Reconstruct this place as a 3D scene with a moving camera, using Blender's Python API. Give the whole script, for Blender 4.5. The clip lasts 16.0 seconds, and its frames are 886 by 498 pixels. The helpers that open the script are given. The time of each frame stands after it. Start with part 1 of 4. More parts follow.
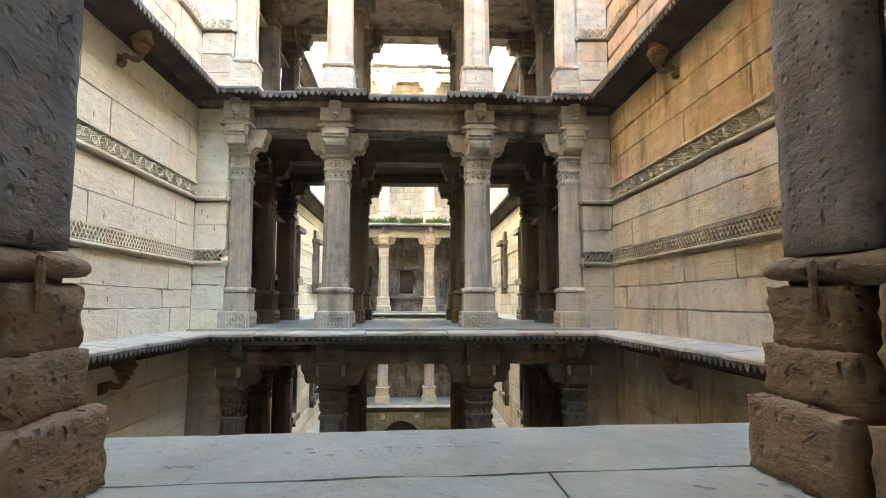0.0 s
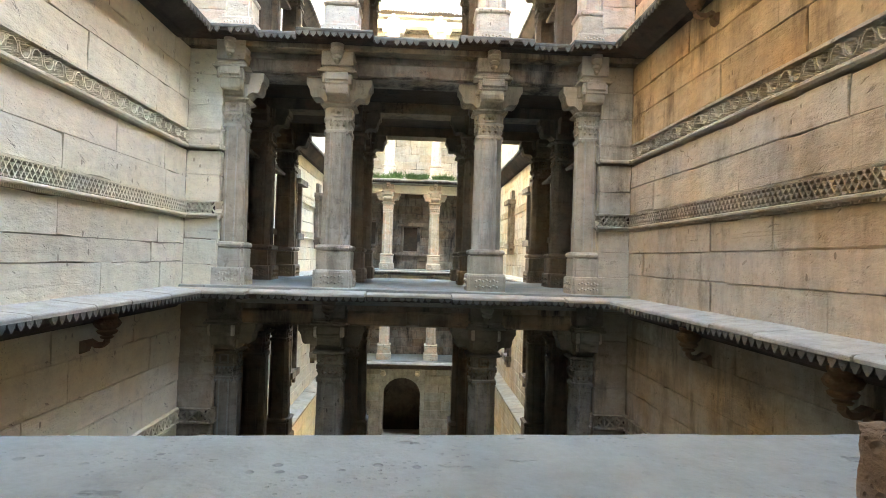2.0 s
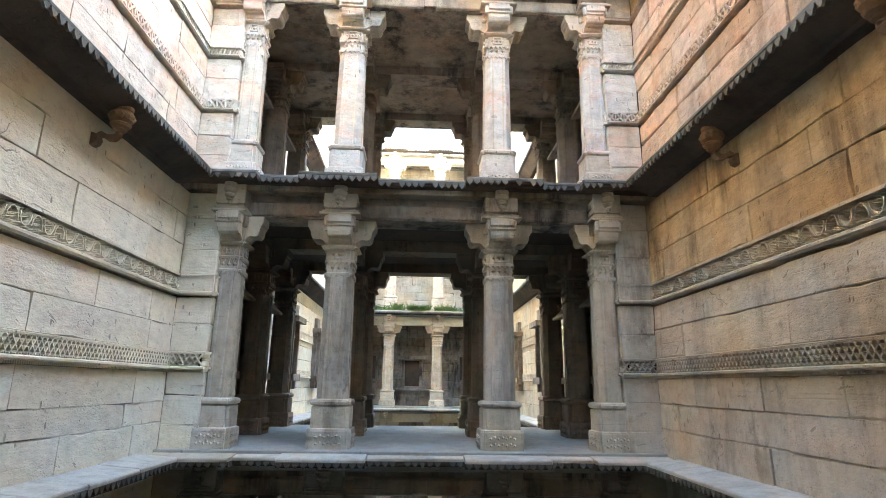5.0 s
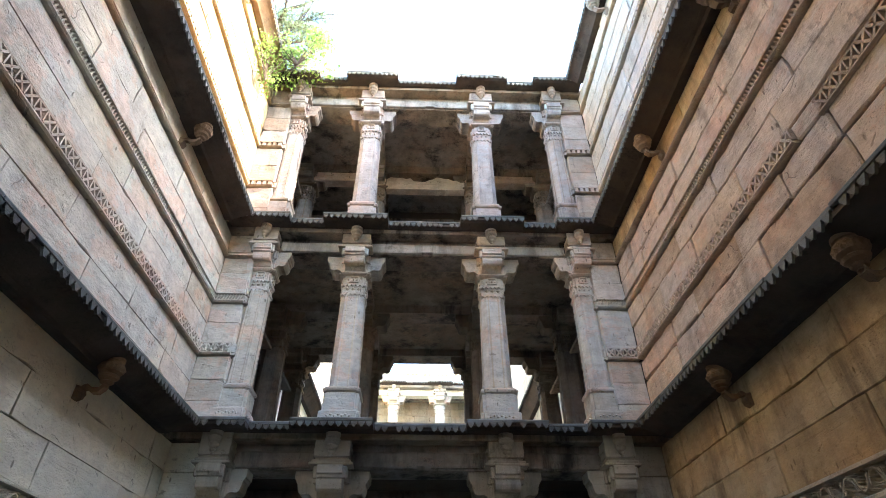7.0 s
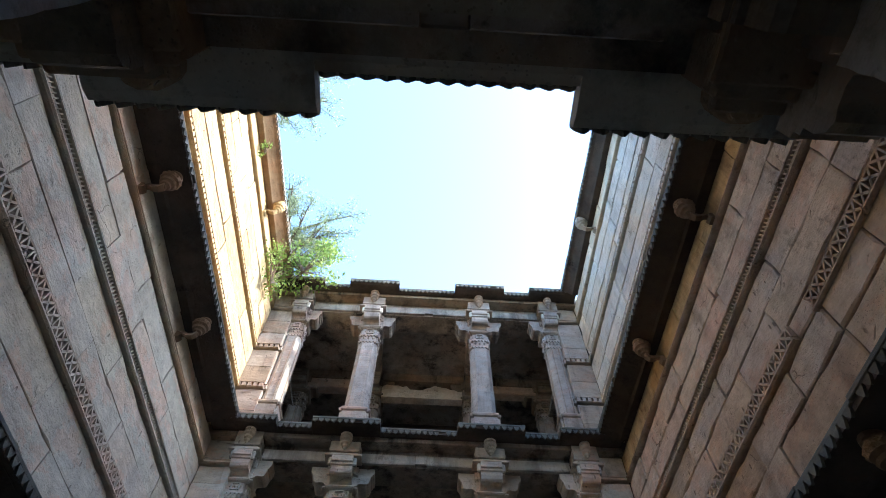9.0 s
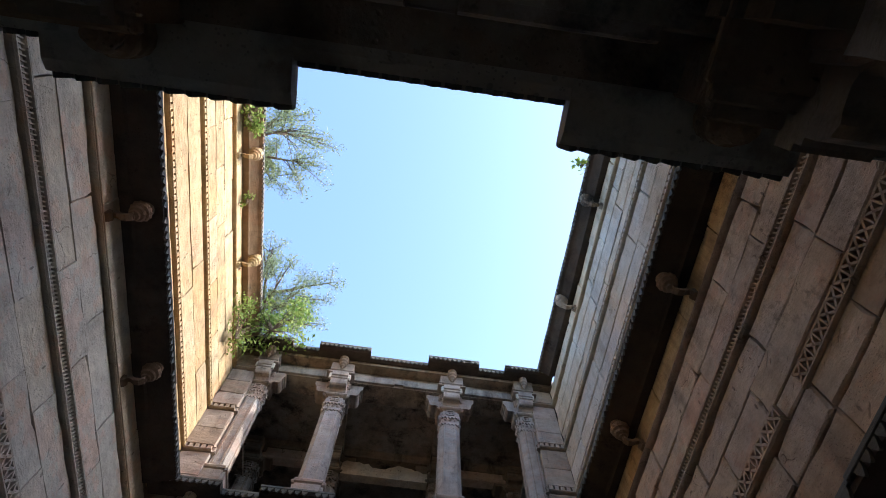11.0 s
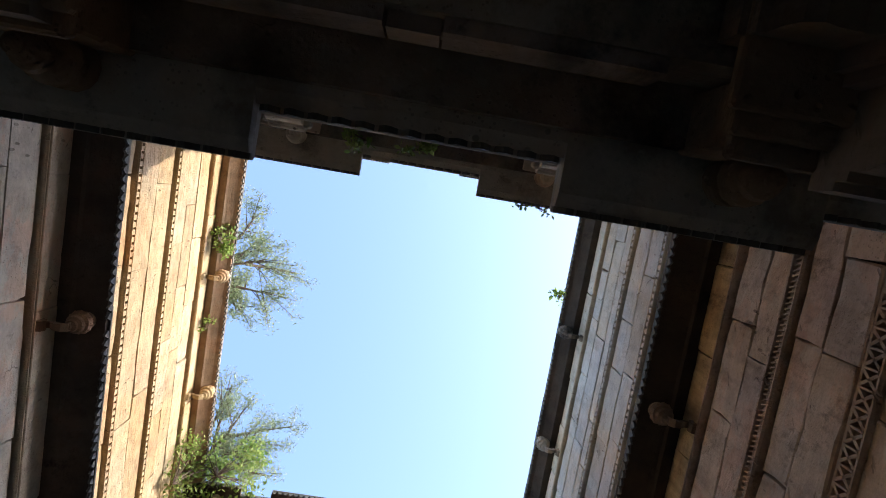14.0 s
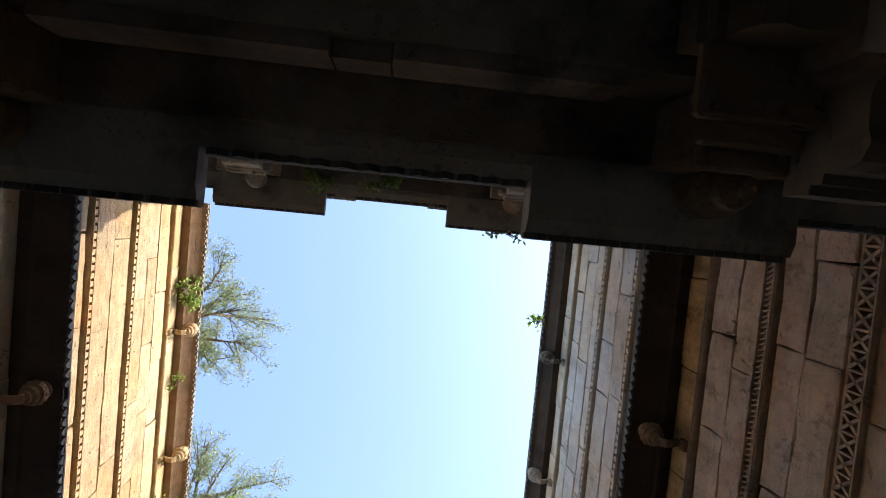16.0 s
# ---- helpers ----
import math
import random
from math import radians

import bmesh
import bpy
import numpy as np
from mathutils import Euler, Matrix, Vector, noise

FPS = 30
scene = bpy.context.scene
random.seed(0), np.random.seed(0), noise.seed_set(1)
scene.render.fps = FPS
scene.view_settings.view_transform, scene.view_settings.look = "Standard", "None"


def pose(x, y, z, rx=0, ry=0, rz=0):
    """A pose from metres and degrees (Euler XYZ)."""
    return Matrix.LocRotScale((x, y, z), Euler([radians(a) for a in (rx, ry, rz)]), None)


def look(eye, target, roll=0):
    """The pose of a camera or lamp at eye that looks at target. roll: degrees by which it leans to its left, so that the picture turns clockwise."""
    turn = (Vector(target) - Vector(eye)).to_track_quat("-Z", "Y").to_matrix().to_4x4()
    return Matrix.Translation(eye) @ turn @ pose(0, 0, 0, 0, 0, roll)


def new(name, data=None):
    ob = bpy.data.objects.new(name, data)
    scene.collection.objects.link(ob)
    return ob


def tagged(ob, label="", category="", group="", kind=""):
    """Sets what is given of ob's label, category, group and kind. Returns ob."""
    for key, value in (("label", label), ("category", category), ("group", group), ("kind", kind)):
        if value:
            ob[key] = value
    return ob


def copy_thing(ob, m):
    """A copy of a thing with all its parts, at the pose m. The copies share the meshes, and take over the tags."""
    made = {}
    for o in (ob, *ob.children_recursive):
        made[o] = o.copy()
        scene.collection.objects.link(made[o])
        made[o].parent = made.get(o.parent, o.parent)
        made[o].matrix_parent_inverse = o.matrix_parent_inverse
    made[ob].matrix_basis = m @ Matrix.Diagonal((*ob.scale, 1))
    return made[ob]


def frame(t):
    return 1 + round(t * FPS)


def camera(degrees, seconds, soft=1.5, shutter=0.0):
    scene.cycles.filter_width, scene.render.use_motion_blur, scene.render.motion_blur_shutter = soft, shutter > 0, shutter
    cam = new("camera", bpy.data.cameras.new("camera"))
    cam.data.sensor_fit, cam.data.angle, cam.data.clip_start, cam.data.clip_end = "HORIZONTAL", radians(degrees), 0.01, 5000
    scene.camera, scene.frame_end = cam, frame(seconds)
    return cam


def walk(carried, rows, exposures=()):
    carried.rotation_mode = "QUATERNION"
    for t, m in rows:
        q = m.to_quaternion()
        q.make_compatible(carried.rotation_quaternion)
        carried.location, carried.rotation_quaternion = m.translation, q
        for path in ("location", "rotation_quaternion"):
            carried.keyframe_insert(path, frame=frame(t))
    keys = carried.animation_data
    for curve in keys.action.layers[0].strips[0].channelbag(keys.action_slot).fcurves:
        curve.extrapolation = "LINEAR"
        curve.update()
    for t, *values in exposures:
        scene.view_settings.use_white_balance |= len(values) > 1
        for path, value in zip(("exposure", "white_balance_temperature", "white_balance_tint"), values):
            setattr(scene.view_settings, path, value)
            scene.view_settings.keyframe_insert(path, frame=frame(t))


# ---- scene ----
cam = camera(77.5, 16.0, soft=0.9)
PATH = [
    (0, (0.113, 1.149, 0.491), (0.218, 3.137, 0.683), 0.0),
    (0.5, (0.101, 1.27, 0.501), (0.169, 3.267, 0.593), 0.7),
    (1, (0.102, 1.38, 0.52), (0.173, 3.376, 0.617), 1.1),
    (1.5, (0.099, 1.494, 0.546), (0.185, 3.491, 0.605), 1.6),
    (2, (0.117, 1.659, 0.564), (0.208, 3.656, 0.601), 1.7),
    (2.5, (0.099, 1.86, 0.576), (0.193, 3.857, 0.63), 1.7),
    (3, (0.104, 2.051, 0.622), (0.183, 4.049, 0.644), 1.9),
    (3.2, (0.119, 2.109, 0.631), (0.191, 4.108, 0.642), 1.7),
    (5.3, (-0.041, 2.284, 1.026), (0.05, 4.189, 1.629), 0.4),
    (5.5, (-0.063, 2.275, 1.062), (0.043, 4.151, 1.749), -0.0),
    (6, (-0.053, 2.295, 1.105), (0.068, 4.076, 2.007), -0.6),
    (6.5, (-0.003, 2.337, 1.155), (0.083, 4.023, 2.229), -0.4),
    (7, (0.021, 2.356, 1.206), (0.086, 3.95, 2.412), -0.3),
    (7.5, (0.02, 2.382, 1.234), (0.081, 3.889, 2.547), -0.6),
    (8, (0.053, 2.46, 1.204), (0.097, 3.827, 2.663), 0.0),
    (8.5, (0.051, 2.551, 1.154), (0.109, 3.758, 2.748), -0.0),
    (9, (0.065, 2.625, 1.103), (0.104, 3.64, 2.826), 1.1),
    (9.2, (0.058, 2.647, 1.119), (0.112, 3.612, 2.87), 0.5),
    (11.3, (0.16, 3.146, 1.194), (0.238, 3.841, 3.068), 2.1),
    (11.5, (0.151, 3.208, 1.222), (0.236, 3.868, 3.108), 1.3),
    (12, (0.121, 3.319, 1.296), (0.217, 3.88, 3.213), -0.7),
    (12.5, (0.106, 3.38, 1.365), (0.207, 3.853, 3.305), -2.5),
    (13, (0.145, 3.429, 1.423), (0.235, 3.8, 3.387), -3.6),
    (13.5, (0.174, 3.468, 1.474), (0.273, 3.731, 3.455), -10.6),
    (14, (0.204, 3.506, 1.522), (0.298, 3.722, 3.508), -13.8),
    (14.5, (0.208, 3.525, 1.551), (0.313, 3.702, 3.54), -21.1),
    (15, (0.202, 3.52, 1.568), (0.309, 3.664, 3.56), -27.2),
    (15.5, (0.191, 3.514, 1.608), (0.304, 3.635, 3.602), -33.5),
    (16, (0.233, 3.504, 1.65), (0.405, 3.591, 3.641), -57.7),
]
walk(cam, [(t, look(eye, target, roll)) for t, eye, target, roll in PATH],
     exposures=[(0.0, 5.9, 7050, 8), (1.5, 5.88, 6950, 8), (3.2, 5.92, 6650, 8), (5.5, 5.27, 6100, 9), (6.0, 4.9, 6000, 9), (7.0, 4.32, 5800, 9), (8.0, 3.72, 5450, 8),
                (9.0, 3.04, 5280, 7), (11.3, 2.22, 5700, 14), (14.5, 2.22, 5950, 16), (16.0, 2.22, 6100, 16)])

# ---- light ----
SUN_EL, SUN_AZ = radians(30.0), radians(-8.0)      # azimuth from +x, towards -y
to_sun = Vector((math.cos(SUN_EL) * math.cos(SUN_AZ), math.cos(SUN_EL) * math.sin(SUN_AZ), math.sin(SUN_EL)))
world = bpy.data.worlds.new("world")
scene.world = world
world.use_nodes = True
wn = world.node_tree.nodes
sky = wn.new("ShaderNodeTexSky")
sky.sky_type, sky.sun_disc = "NISHITA", False
sky.sun_elevation, sky.sun_rotation = SUN_EL, math.pi / 2 - SUN_AZ
sky.dust_density, sky.air_density, sky.ozone_density = 1.9, 1.0, 0.9
world.node_tree.links.new(sky.outputs[0], wn["Background"].inputs[0])
wn["Background"].inputs[1].default_value = 0.15
sun = new("sun", bpy.data.lights.new("sun", "SUN"))
sun.data.energy, sun.data.angle, sun.data.color = 1.5, radians(0.5), (1.0, 0.90, 0.74)
sun.matrix_world = look(to_sun * 60, (0, 0, 0))


# ---- materials ----
def mat_new(name, rough=0.9):
    m = bpy.data.materials.new(name)
    m.use_nodes = True
    b = m.node_tree.nodes["Principled BSDF"]
    b.inputs["Roughness"].default_value = rough
    b.inputs["Specular IOR Level"].default_value = 0.25
    return m, m.node_tree.nodes, m.node_tree.links, b


def stone(name, ca, cb, stain, amount=0.5, bump=0.5, tint=0.25, fine=30.0, streak=0.35, pits=0.3, rough=0.92, pock=0.0, beds=0.2, mottle=0.6, rosy=0.6, wash=0.0, runs=0.0):
    """Weathered sandstone: two colours in large clouds, grain, dark stains drawn out downwards, tint per piece."""
    m, n, l, b = mat_new(name, rough)
    geo, info = n.new("ShaderNodeNewGeometry"), n.new("ShaderNodeObjectInfo")

    def tex(scale, detail=6.0, stretch=None, rough_=0.6, turn=0.0):
        t = n.new("ShaderNodeTexNoise")
        t.inputs["Scale"].default_value, t.inputs["Detail"].default_value, t.inputs["Roughness"].default_value = scale, detail, rough_
        src = geo.outputs["Position"]
        if stretch:
            mp = n.new("ShaderNodeMapping")
            mp.inputs["Scale"].default_value = stretch
            if turn:
                tip = n.new("ShaderNodeVectorRotate")
                tip.rotation_type, tip.inputs["Angle"].default_value = "X_AXIS", turn
                l.new(src, tip.inputs["Vector"])
                src = tip.outputs[0]
            l.new(src, mp.inputs["Vector"])
            src = mp.outputs[0]
        l.new(src, t.inputs["Vector"])
        return t.outputs["Fac"]

    def ramp(src, lo, hi):
        r = n.new("ShaderNodeMapRange")
        r.inputs["From Min"].default_value, r.inputs["From Max"].default_value = lo, hi
        l.new(src, r.inputs["Value"])
        return r.outputs[0]

    def mix(kind, fac, a, c):
        x = n.new("ShaderNodeMix")
        x.data_type, x.blend_type = "RGBA", kind
        for sock, val in ((x.inputs[0], fac), (x.inputs[6], a), (x.inputs[7], c)):
            if isinstance(val, (int, float)):
                sock.default_value = val
            elif isinstance(val, tuple):
                sock.default_value = (*val, 1)
            else:
                l.new(val, sock)
        return x.outputs[2]

    def math_(op, a, c):
        x = n.new("ShaderNodeMath")
        x.operation = op
        for sock, val in zip(x.inputs, (a, c)):
            if isinstance(val, (int, float)):
                sock.default_value = val
            else:
                l.new(val, sock)
        return x.outputs[0]

    col = mix("MIX", ramp(tex(0.9, 5.0), 0.35, 0.65), ca, cb)
    own = n.new("ShaderNodeValToRGB")
    own.color_ramp.interpolation = "CONSTANT"
    own.color_ramp.elements[0].color, own.color_ramp.elements[1].color = (1.05, 1.04, 1.0, 1), (0.80, 0.70, 0.56, 1)
    own.color_ramp.elements[1].position = 0.82
    for at, c in ((0.22, (0.96, 0.98, 1.0, 1)), (0.40, (1.04, 0.93, 0.87, 1)), (0.55, (0.90, 0.89, 0.87, 1)), (0.68, (1.04, 0.98, 0.84, 1))):
        own.color_ramp.elements.new(at).color = c
    l.new(info.outputs["Random"], own.inputs[0])
    col = mix("MULTIPLY", min(1.0, 2.2 * tint), col, own.outputs[0])
    grain = tex(fine, 8.0, None, 0.75)
    gr = n.new("ShaderNodeValToRGB")
    gr.color_ramp.elements[0].position, gr.color_ramp.elements[1].position = 0.25, 0.75
    gr.color_ramp.elements[0].color, gr.color_ramp.elements[1].color = (0.93, 0.925, 0.92, 1), (1.04, 1.04, 1.04, 1)
    l.new(grain, gr.inputs[0])
    col = mix("MULTIPLY", 1.0, col, gr.outputs[0])
    st = ramp(tex(1.7, 8.0, (1.0, 1.0, streak), 0.7), 0.5, 0.72)
    patch = ramp(tex(0.45, 4.0), 0.38, 0.62)
    col = mix("MIX", math_("MULTIPLY", math_("MULTIPLY", st, patch), amount), col, stain)
    small = ramp(tex(5.5, 8.0, None, 0.72), 0.585, 0.66)
    col = mix("MIX", math_("MULTIPLY", small, 0.35 * amount + 0.1), col, stain)
    bed = ramp(tex(1.5, 8.0, (0.5, 0.5, 16.0), 0.62), 0.6, 0.66)
    gate = ramp(tex(1.2, 3.0), 0.45, 0.55)
    bedding = math_("MULTIPLY", bed, gate)
    col = mix("MIX", math_("MULTIPLY", bedding, beds), col, stain)
    dash = ramp(tex(1.0, 3.0, (4.5, 4.5, 17.0), 0.55, 0.5), 0.665, 0.70)
    gouge = math_("MULTIPLY", math_("MULTIPLY", dash, ramp(tex(1.4, 3.0), 0.44, 0.52)), pock)
    col = mix("MIX", math_("MULTIPLY", gouge, 0.5), col, stain)
    pv = n.new("ShaderNodeTexVoronoi")
    pv.inputs["Scale"].default_value = 9.0
    pm = n.new("ShaderNodeMapping")
    pm.inputs["Rotation"].default_value, pm.inputs["Scale"].default_value = (0.5, 0.4, 0.0), (1.0, 1.0, 0.45)
    l.new(geo.outputs["Position"], pm.inputs["Vector"])
    l.new(pm.outputs[0], pv.inputs["Vector"])
    chip = math_("MULTIPLY", ramp(pv.outputs["Distance"], 0.16, 0.11), math_("MULTIPLY", ramp(tex(1.1, 3.0), 0.52, 0.57), pock))
    col = mix("MIX", math_("MULTIPLY", chip, 0.7), col, stain)
    fv = n.new("ShaderNodeTexVoronoi")
    fv.inputs["Scale"].default_value = 34.0
    l.new(geo.outputs["Position"], fv.inputs["Vector"])
    fleck = math_("MULTIPLY", ramp(fv.outputs["Distance"], 0.26, 0.18), ramp(tex(2.3, 4.0), 0.52, 0.60))
    col = mix("MIX", math_("MULTIPLY", fleck, 0.4), col, stain)
    crack = 0.0
    if pock >= 0.7:
        wob = n.new("ShaderNodeTexNoise")
        wob.inputs["Scale"].default_value, wob.inputs["Detail"].default_value = 2.6, 5.0
        l.new(geo.outputs["Position"], wob.inputs["Vector"])
        add = n.new("ShaderNodeVectorMath")
        add.operation = "MULTIPLY_ADD"
        add.inputs[1].default_value = (0.45, 0.45, 0.45)
        l.new(wob.outputs["Color"], add.inputs[0])
        l.new(geo.outputs["Position"], add.inputs[2])
        cv = n.new("ShaderNodeTexVoronoi")
        cv.feature, cv.inputs["Scale"].default_value = "DISTANCE_TO_EDGE", 1.15
        l.new(add.outputs[0], cv.inputs["Vector"])
        crack = math_("MULTIPLY", ramp(cv.outputs["Distance"], 0.008, 0.003), ramp(tex(1.3, 3.0), 0.60, 0.66))
        col = mix("MIX", math_("MULTIPLY", crack, 0.6), col, tuple(c * .6 for c in stain))
    mott = n.new("ShaderNodeValToRGB")
    mott.color_ramp.elements[0].position, mott.color_ramp.elements[1].position = 0.36, 0.6
    mott.color_ramp.elements[0].color, mott.color_ramp.elements[1].color = (0.66, 0.64, 0.61, 1), (1.05, 1.05, 1.05, 1)
    l.new(tex(4.0, 9.0, (1.0, 1.0, 1.6), 0.7), mott.inputs[0])
    col = mix("MULTIPLY", mottle, col, mott.outputs[0])
    hue = mix("MIX", ramp(tex(0.7, 3.0, None, 0.5), 0.42, 0.62), (1.06, 0.97, 0.86), (0.93, 1.0, 1.06))
    col = mix("MULTIPLY", 0.4, col, hue)
    rose = ramp(tex(1.6, 5.0, (1.0, 1.0, 1.7), 0.65), 0.52, 0.57)
    col = mix("MULTIPLY", math_("MULTIPLY", rose, rosy), col, (1.08, 0.92, 0.86))
    soot = math_("MULTIPLY", ramp(tex(3.2, 9.0, (1.0, 1.0, 0.7), 0.78), 0.53, 0.66), ramp(tex(0.6, 4.0), 0.48, 0.64))
    col = mix("MIX", math_("MULTIPLY", soot, amount), col, tuple(c * .55 for c in stain))
    if wash:
        iron = math_("MULTIPLY", ramp(tex(0.55, 6.0, (1.0, 1.0, 0.8), 0.62), 0.47, 0.62), wash)
        col = mix("MULTIPLY", iron, col, (1.0, 0.80, 0.56))
    if runs:
        drip = math_("MULTIPLY", ramp(tex(2.6, 7.0, (1.0, 1.0, 0.16), 0.7), 0.47, 0.62), ramp(tex(0.8, 4.0), 0.40, 0.56))
        col = mix("MIX", math_("MULTIPLY", drip, runs), col, tuple(c * .7 for c in stain))
    l.new(col, b.inputs["Base Color"])
    vo = n.new("ShaderNodeTexVoronoi")
    vo.inputs["Scale"].default_value = 14.0
    l.new(geo.outputs["Position"], vo.inputs["Vector"])
    pit = math_("MULTIPLY", ramp(vo.outputs["Distance"], 0.0, 0.22), pits)
    chis = math_("MULTIPLY", tex(6.0, 6.0, (1.0, 1.0, 2.2), 0.6), 1.0)
    swell = math_("MULTIPLY", tex(2.2, 5.0, (1.0, 1.0, 1.8), 0.65), 1.6 * pock)
    hgt = math_("SUBTRACT", math_("ADD", math_("ADD", math_("MULTIPLY", grain, 0.16), math_("ADD", chis, swell)), pit), math_("ADD", math_("ADD", math_("ADD", math_("MULTIPLY", bedding, 1.2 * beds), math_("MULTIPLY", gouge, 2.4)), chip), math_("ADD", math_("MULTIPLY", fleck, 0.3), crack)))
    bp = n.new("ShaderNodeBump")
    bp.inputs["Strength"].default_value, bp.inputs["Distance"].default_value = bump, 0.03
    l.new(hgt, bp.inputs["Height"])
    l.new(bp.outputs[0], b.inputs["Normal"])
    return m


M_WALL_L = stone("pale_sandstone", (0.82, 0.785, 0.62), (0.755, 0.735, 0.60), (0.28, 0.245, 0.18), 0.36, bump=0.55, tint=0.11, pock=1.0, rosy=0.1, beds=0.1, wash=0.1, mottle=0.3)
M_GOLD = stone("golden_sandstone", (0.45, 0.355, 0.20), (0.41, 0.335, 0.215), (0.17, 0.12, 0.075), 0.75, bump=0.8, tint=0.3, pock=0.8, mottle=0.8, beds=0.05, wash=0.35)
M_WALL_R = stone("ochre_sandstone", (0.64, 0.58, 0.455), (0.58, 0.545, 0.455), (0.16, 0.125, 0.085), 0.6, bump=0.6, tint=0.2, pock=0.8, rosy=0.25, wash=0.45, runs=0.3, mottle=0.4)
M_IRON = stone("iron_stained_sandstone", (0.60, 0.47, 0.275), (0.53, 0.43, 0.28), (0.15, 0.10, 0.06), 0.7, bump=0.6, tint=0.3, pock=0.7, rosy=0.3, wash=0.5, runs=0.7)
M_WALL_RED = stone("reddish_sandstone", (0.65, 0.505, 0.37), (0.58, 0.465, 0.355), (0.13, 0.095, 0.07), 0.75, bump=0.6, tint=0.3, pock=0.9, beds=0.05, wash=0.2, runs=0.2)
M_WALL_MID = stone("rose_grey_sandstone", (0.69, 0.62, 0.49), (0.62, 0.575, 0.475), (0.20, 0.17, 0.13), 0.6, bump=0.55, tint=0.24, pock=0.9, beds=0.05, rosy=0.85, wash=0.2)
# Damp stains, and a base darkened for the dimmer foot of the court.
M_DAMP_DIM = stone("damp_stained_dim_sandstone", (0.44, 0.40, 0.32), (0.37, 0.35, 0.29), (0.12, 0.10, 0.07), 0.7, bump=0.7, tint=0.2, pock=0.6, rosy=0.1, wash=0.8, runs=0.7)
M_GREY_GREEN = stone("grey_green_block_stone", (0.31, 0.30, 0.255), (0.24, 0.235, 0.20), (0.07, 0.065, 0.05), 0.8, bump=0.7, tint=0.3, pock=0.9, rosy=0.1, runs=0.4)
M_TAN = stone("tan_weathered_stone", (0.46, 0.38, 0.31), (0.39, 0.34, 0.29), (0.10, 0.08, 0.065), 0.8, bump=0.5, tint=0.3, pock=0.5, rosy=0.6, runs=0.5)
M_COL = stone("grey_column_stone", (0.62, 0.58, 0.465), (0.53, 0.505, 0.42), (0.12, 0.105, 0.085), 0.7, bump=0.35, tint=0.2, fine=40, pock=0.5, mottle=0.35, rosy=0.2, runs=0.5)
M_BEAM = stone("weathered_beam_stone", (0.43, 0.38, 0.31), (0.28, 0.245, 0.20), (0.05, 0.044, 0.038), 0.95, tint=0.3, pock=0.4, runs=0.9)
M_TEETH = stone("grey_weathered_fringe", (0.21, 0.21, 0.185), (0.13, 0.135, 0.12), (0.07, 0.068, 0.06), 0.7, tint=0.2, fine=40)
M_BROWN = stone("brown_ledge_stone", (0.30, 0.205, 0.125), (0.23, 0.165, 0.11), (0.08, 0.06, 0.045), 0.8, tint=0.2)
# Near-black for coves, band holes and gaps: their shade put into the colour.
M_SOFFIT = stone("shade_black_stone", (0.11, 0.088, 0.07), (0.055, 0.047, 0.04), (0.02, 0.018, 0.016), 0.9, tint=0.3)
M_LEDGE_TOP = stone("dusty_ledge_stone", (0.55, 0.52, 0.43), (0.46, 0.44, 0.375), (0.2, 0.19, 0.17), 0.5, rosy=0.0)
M_INSIDE = stone("dark_inside_stone", (0.125, 0.105, 0.083), (0.09, 0.078, 0.066), (0.03, 0.027, 0.025), 0.85, tint=0.4)
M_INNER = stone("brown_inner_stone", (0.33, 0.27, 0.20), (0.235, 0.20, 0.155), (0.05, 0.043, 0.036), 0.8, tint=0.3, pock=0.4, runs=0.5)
M_PIER = stone("brown_rough_stone", (0.37, 0.265, 0.165), (0.29, 0.215, 0.14), (0.09, 0.068, 0.048), 0.7, bump=1.0, tint=0.2, fine=24, pits=0.6, pock=1.2, beds=0.0)
M_PIER_GREY = stone("grey_rough_stone", (0.36, 0.335, 0.295), (0.28, 0.26, 0.23), (0.09, 0.08, 0.07), 0.7, bump=0.9, tint=0.1, fine=24, pits=0.7, pock=0.9, beds=0.0)
M_FLOOR = stone("grey_floor_stone", (0.36, 0.36, 0.31), (0.33, 0.335, 0.295), (0.18, 0.175, 0.155), 0.45, bump=0.5, tint=0.1, streak=1.0, pock=0.9, beds=0.0, mottle=0.35, rosy=0.0)
M_JOINT = stone("dark_joint_mortar", (0.13, 0.11, 0.085), (0.10, 0.085, 0.07), (0.05, 0.045, 0.04), 0.5)
M_JOINT_PALE = stone("pale_joint_mortar", (0.34, 0.30, 0.23), (0.27, 0.24, 0.19), (0.12, 0.10, 0.08), 0.6)
M_EARTH = stone("dry_earth", (0.30, 0.24, 0.16), (0.22, 0.19, 0.12), (0.12, 0.12, 0.06), 0.5, streak=1.0)
M_BARK = stone("tree_bark", (0.14, 0.11, 0.08), (0.10, 0.08, 0.06), (0.05, 0.04, 0.03), 0.5)


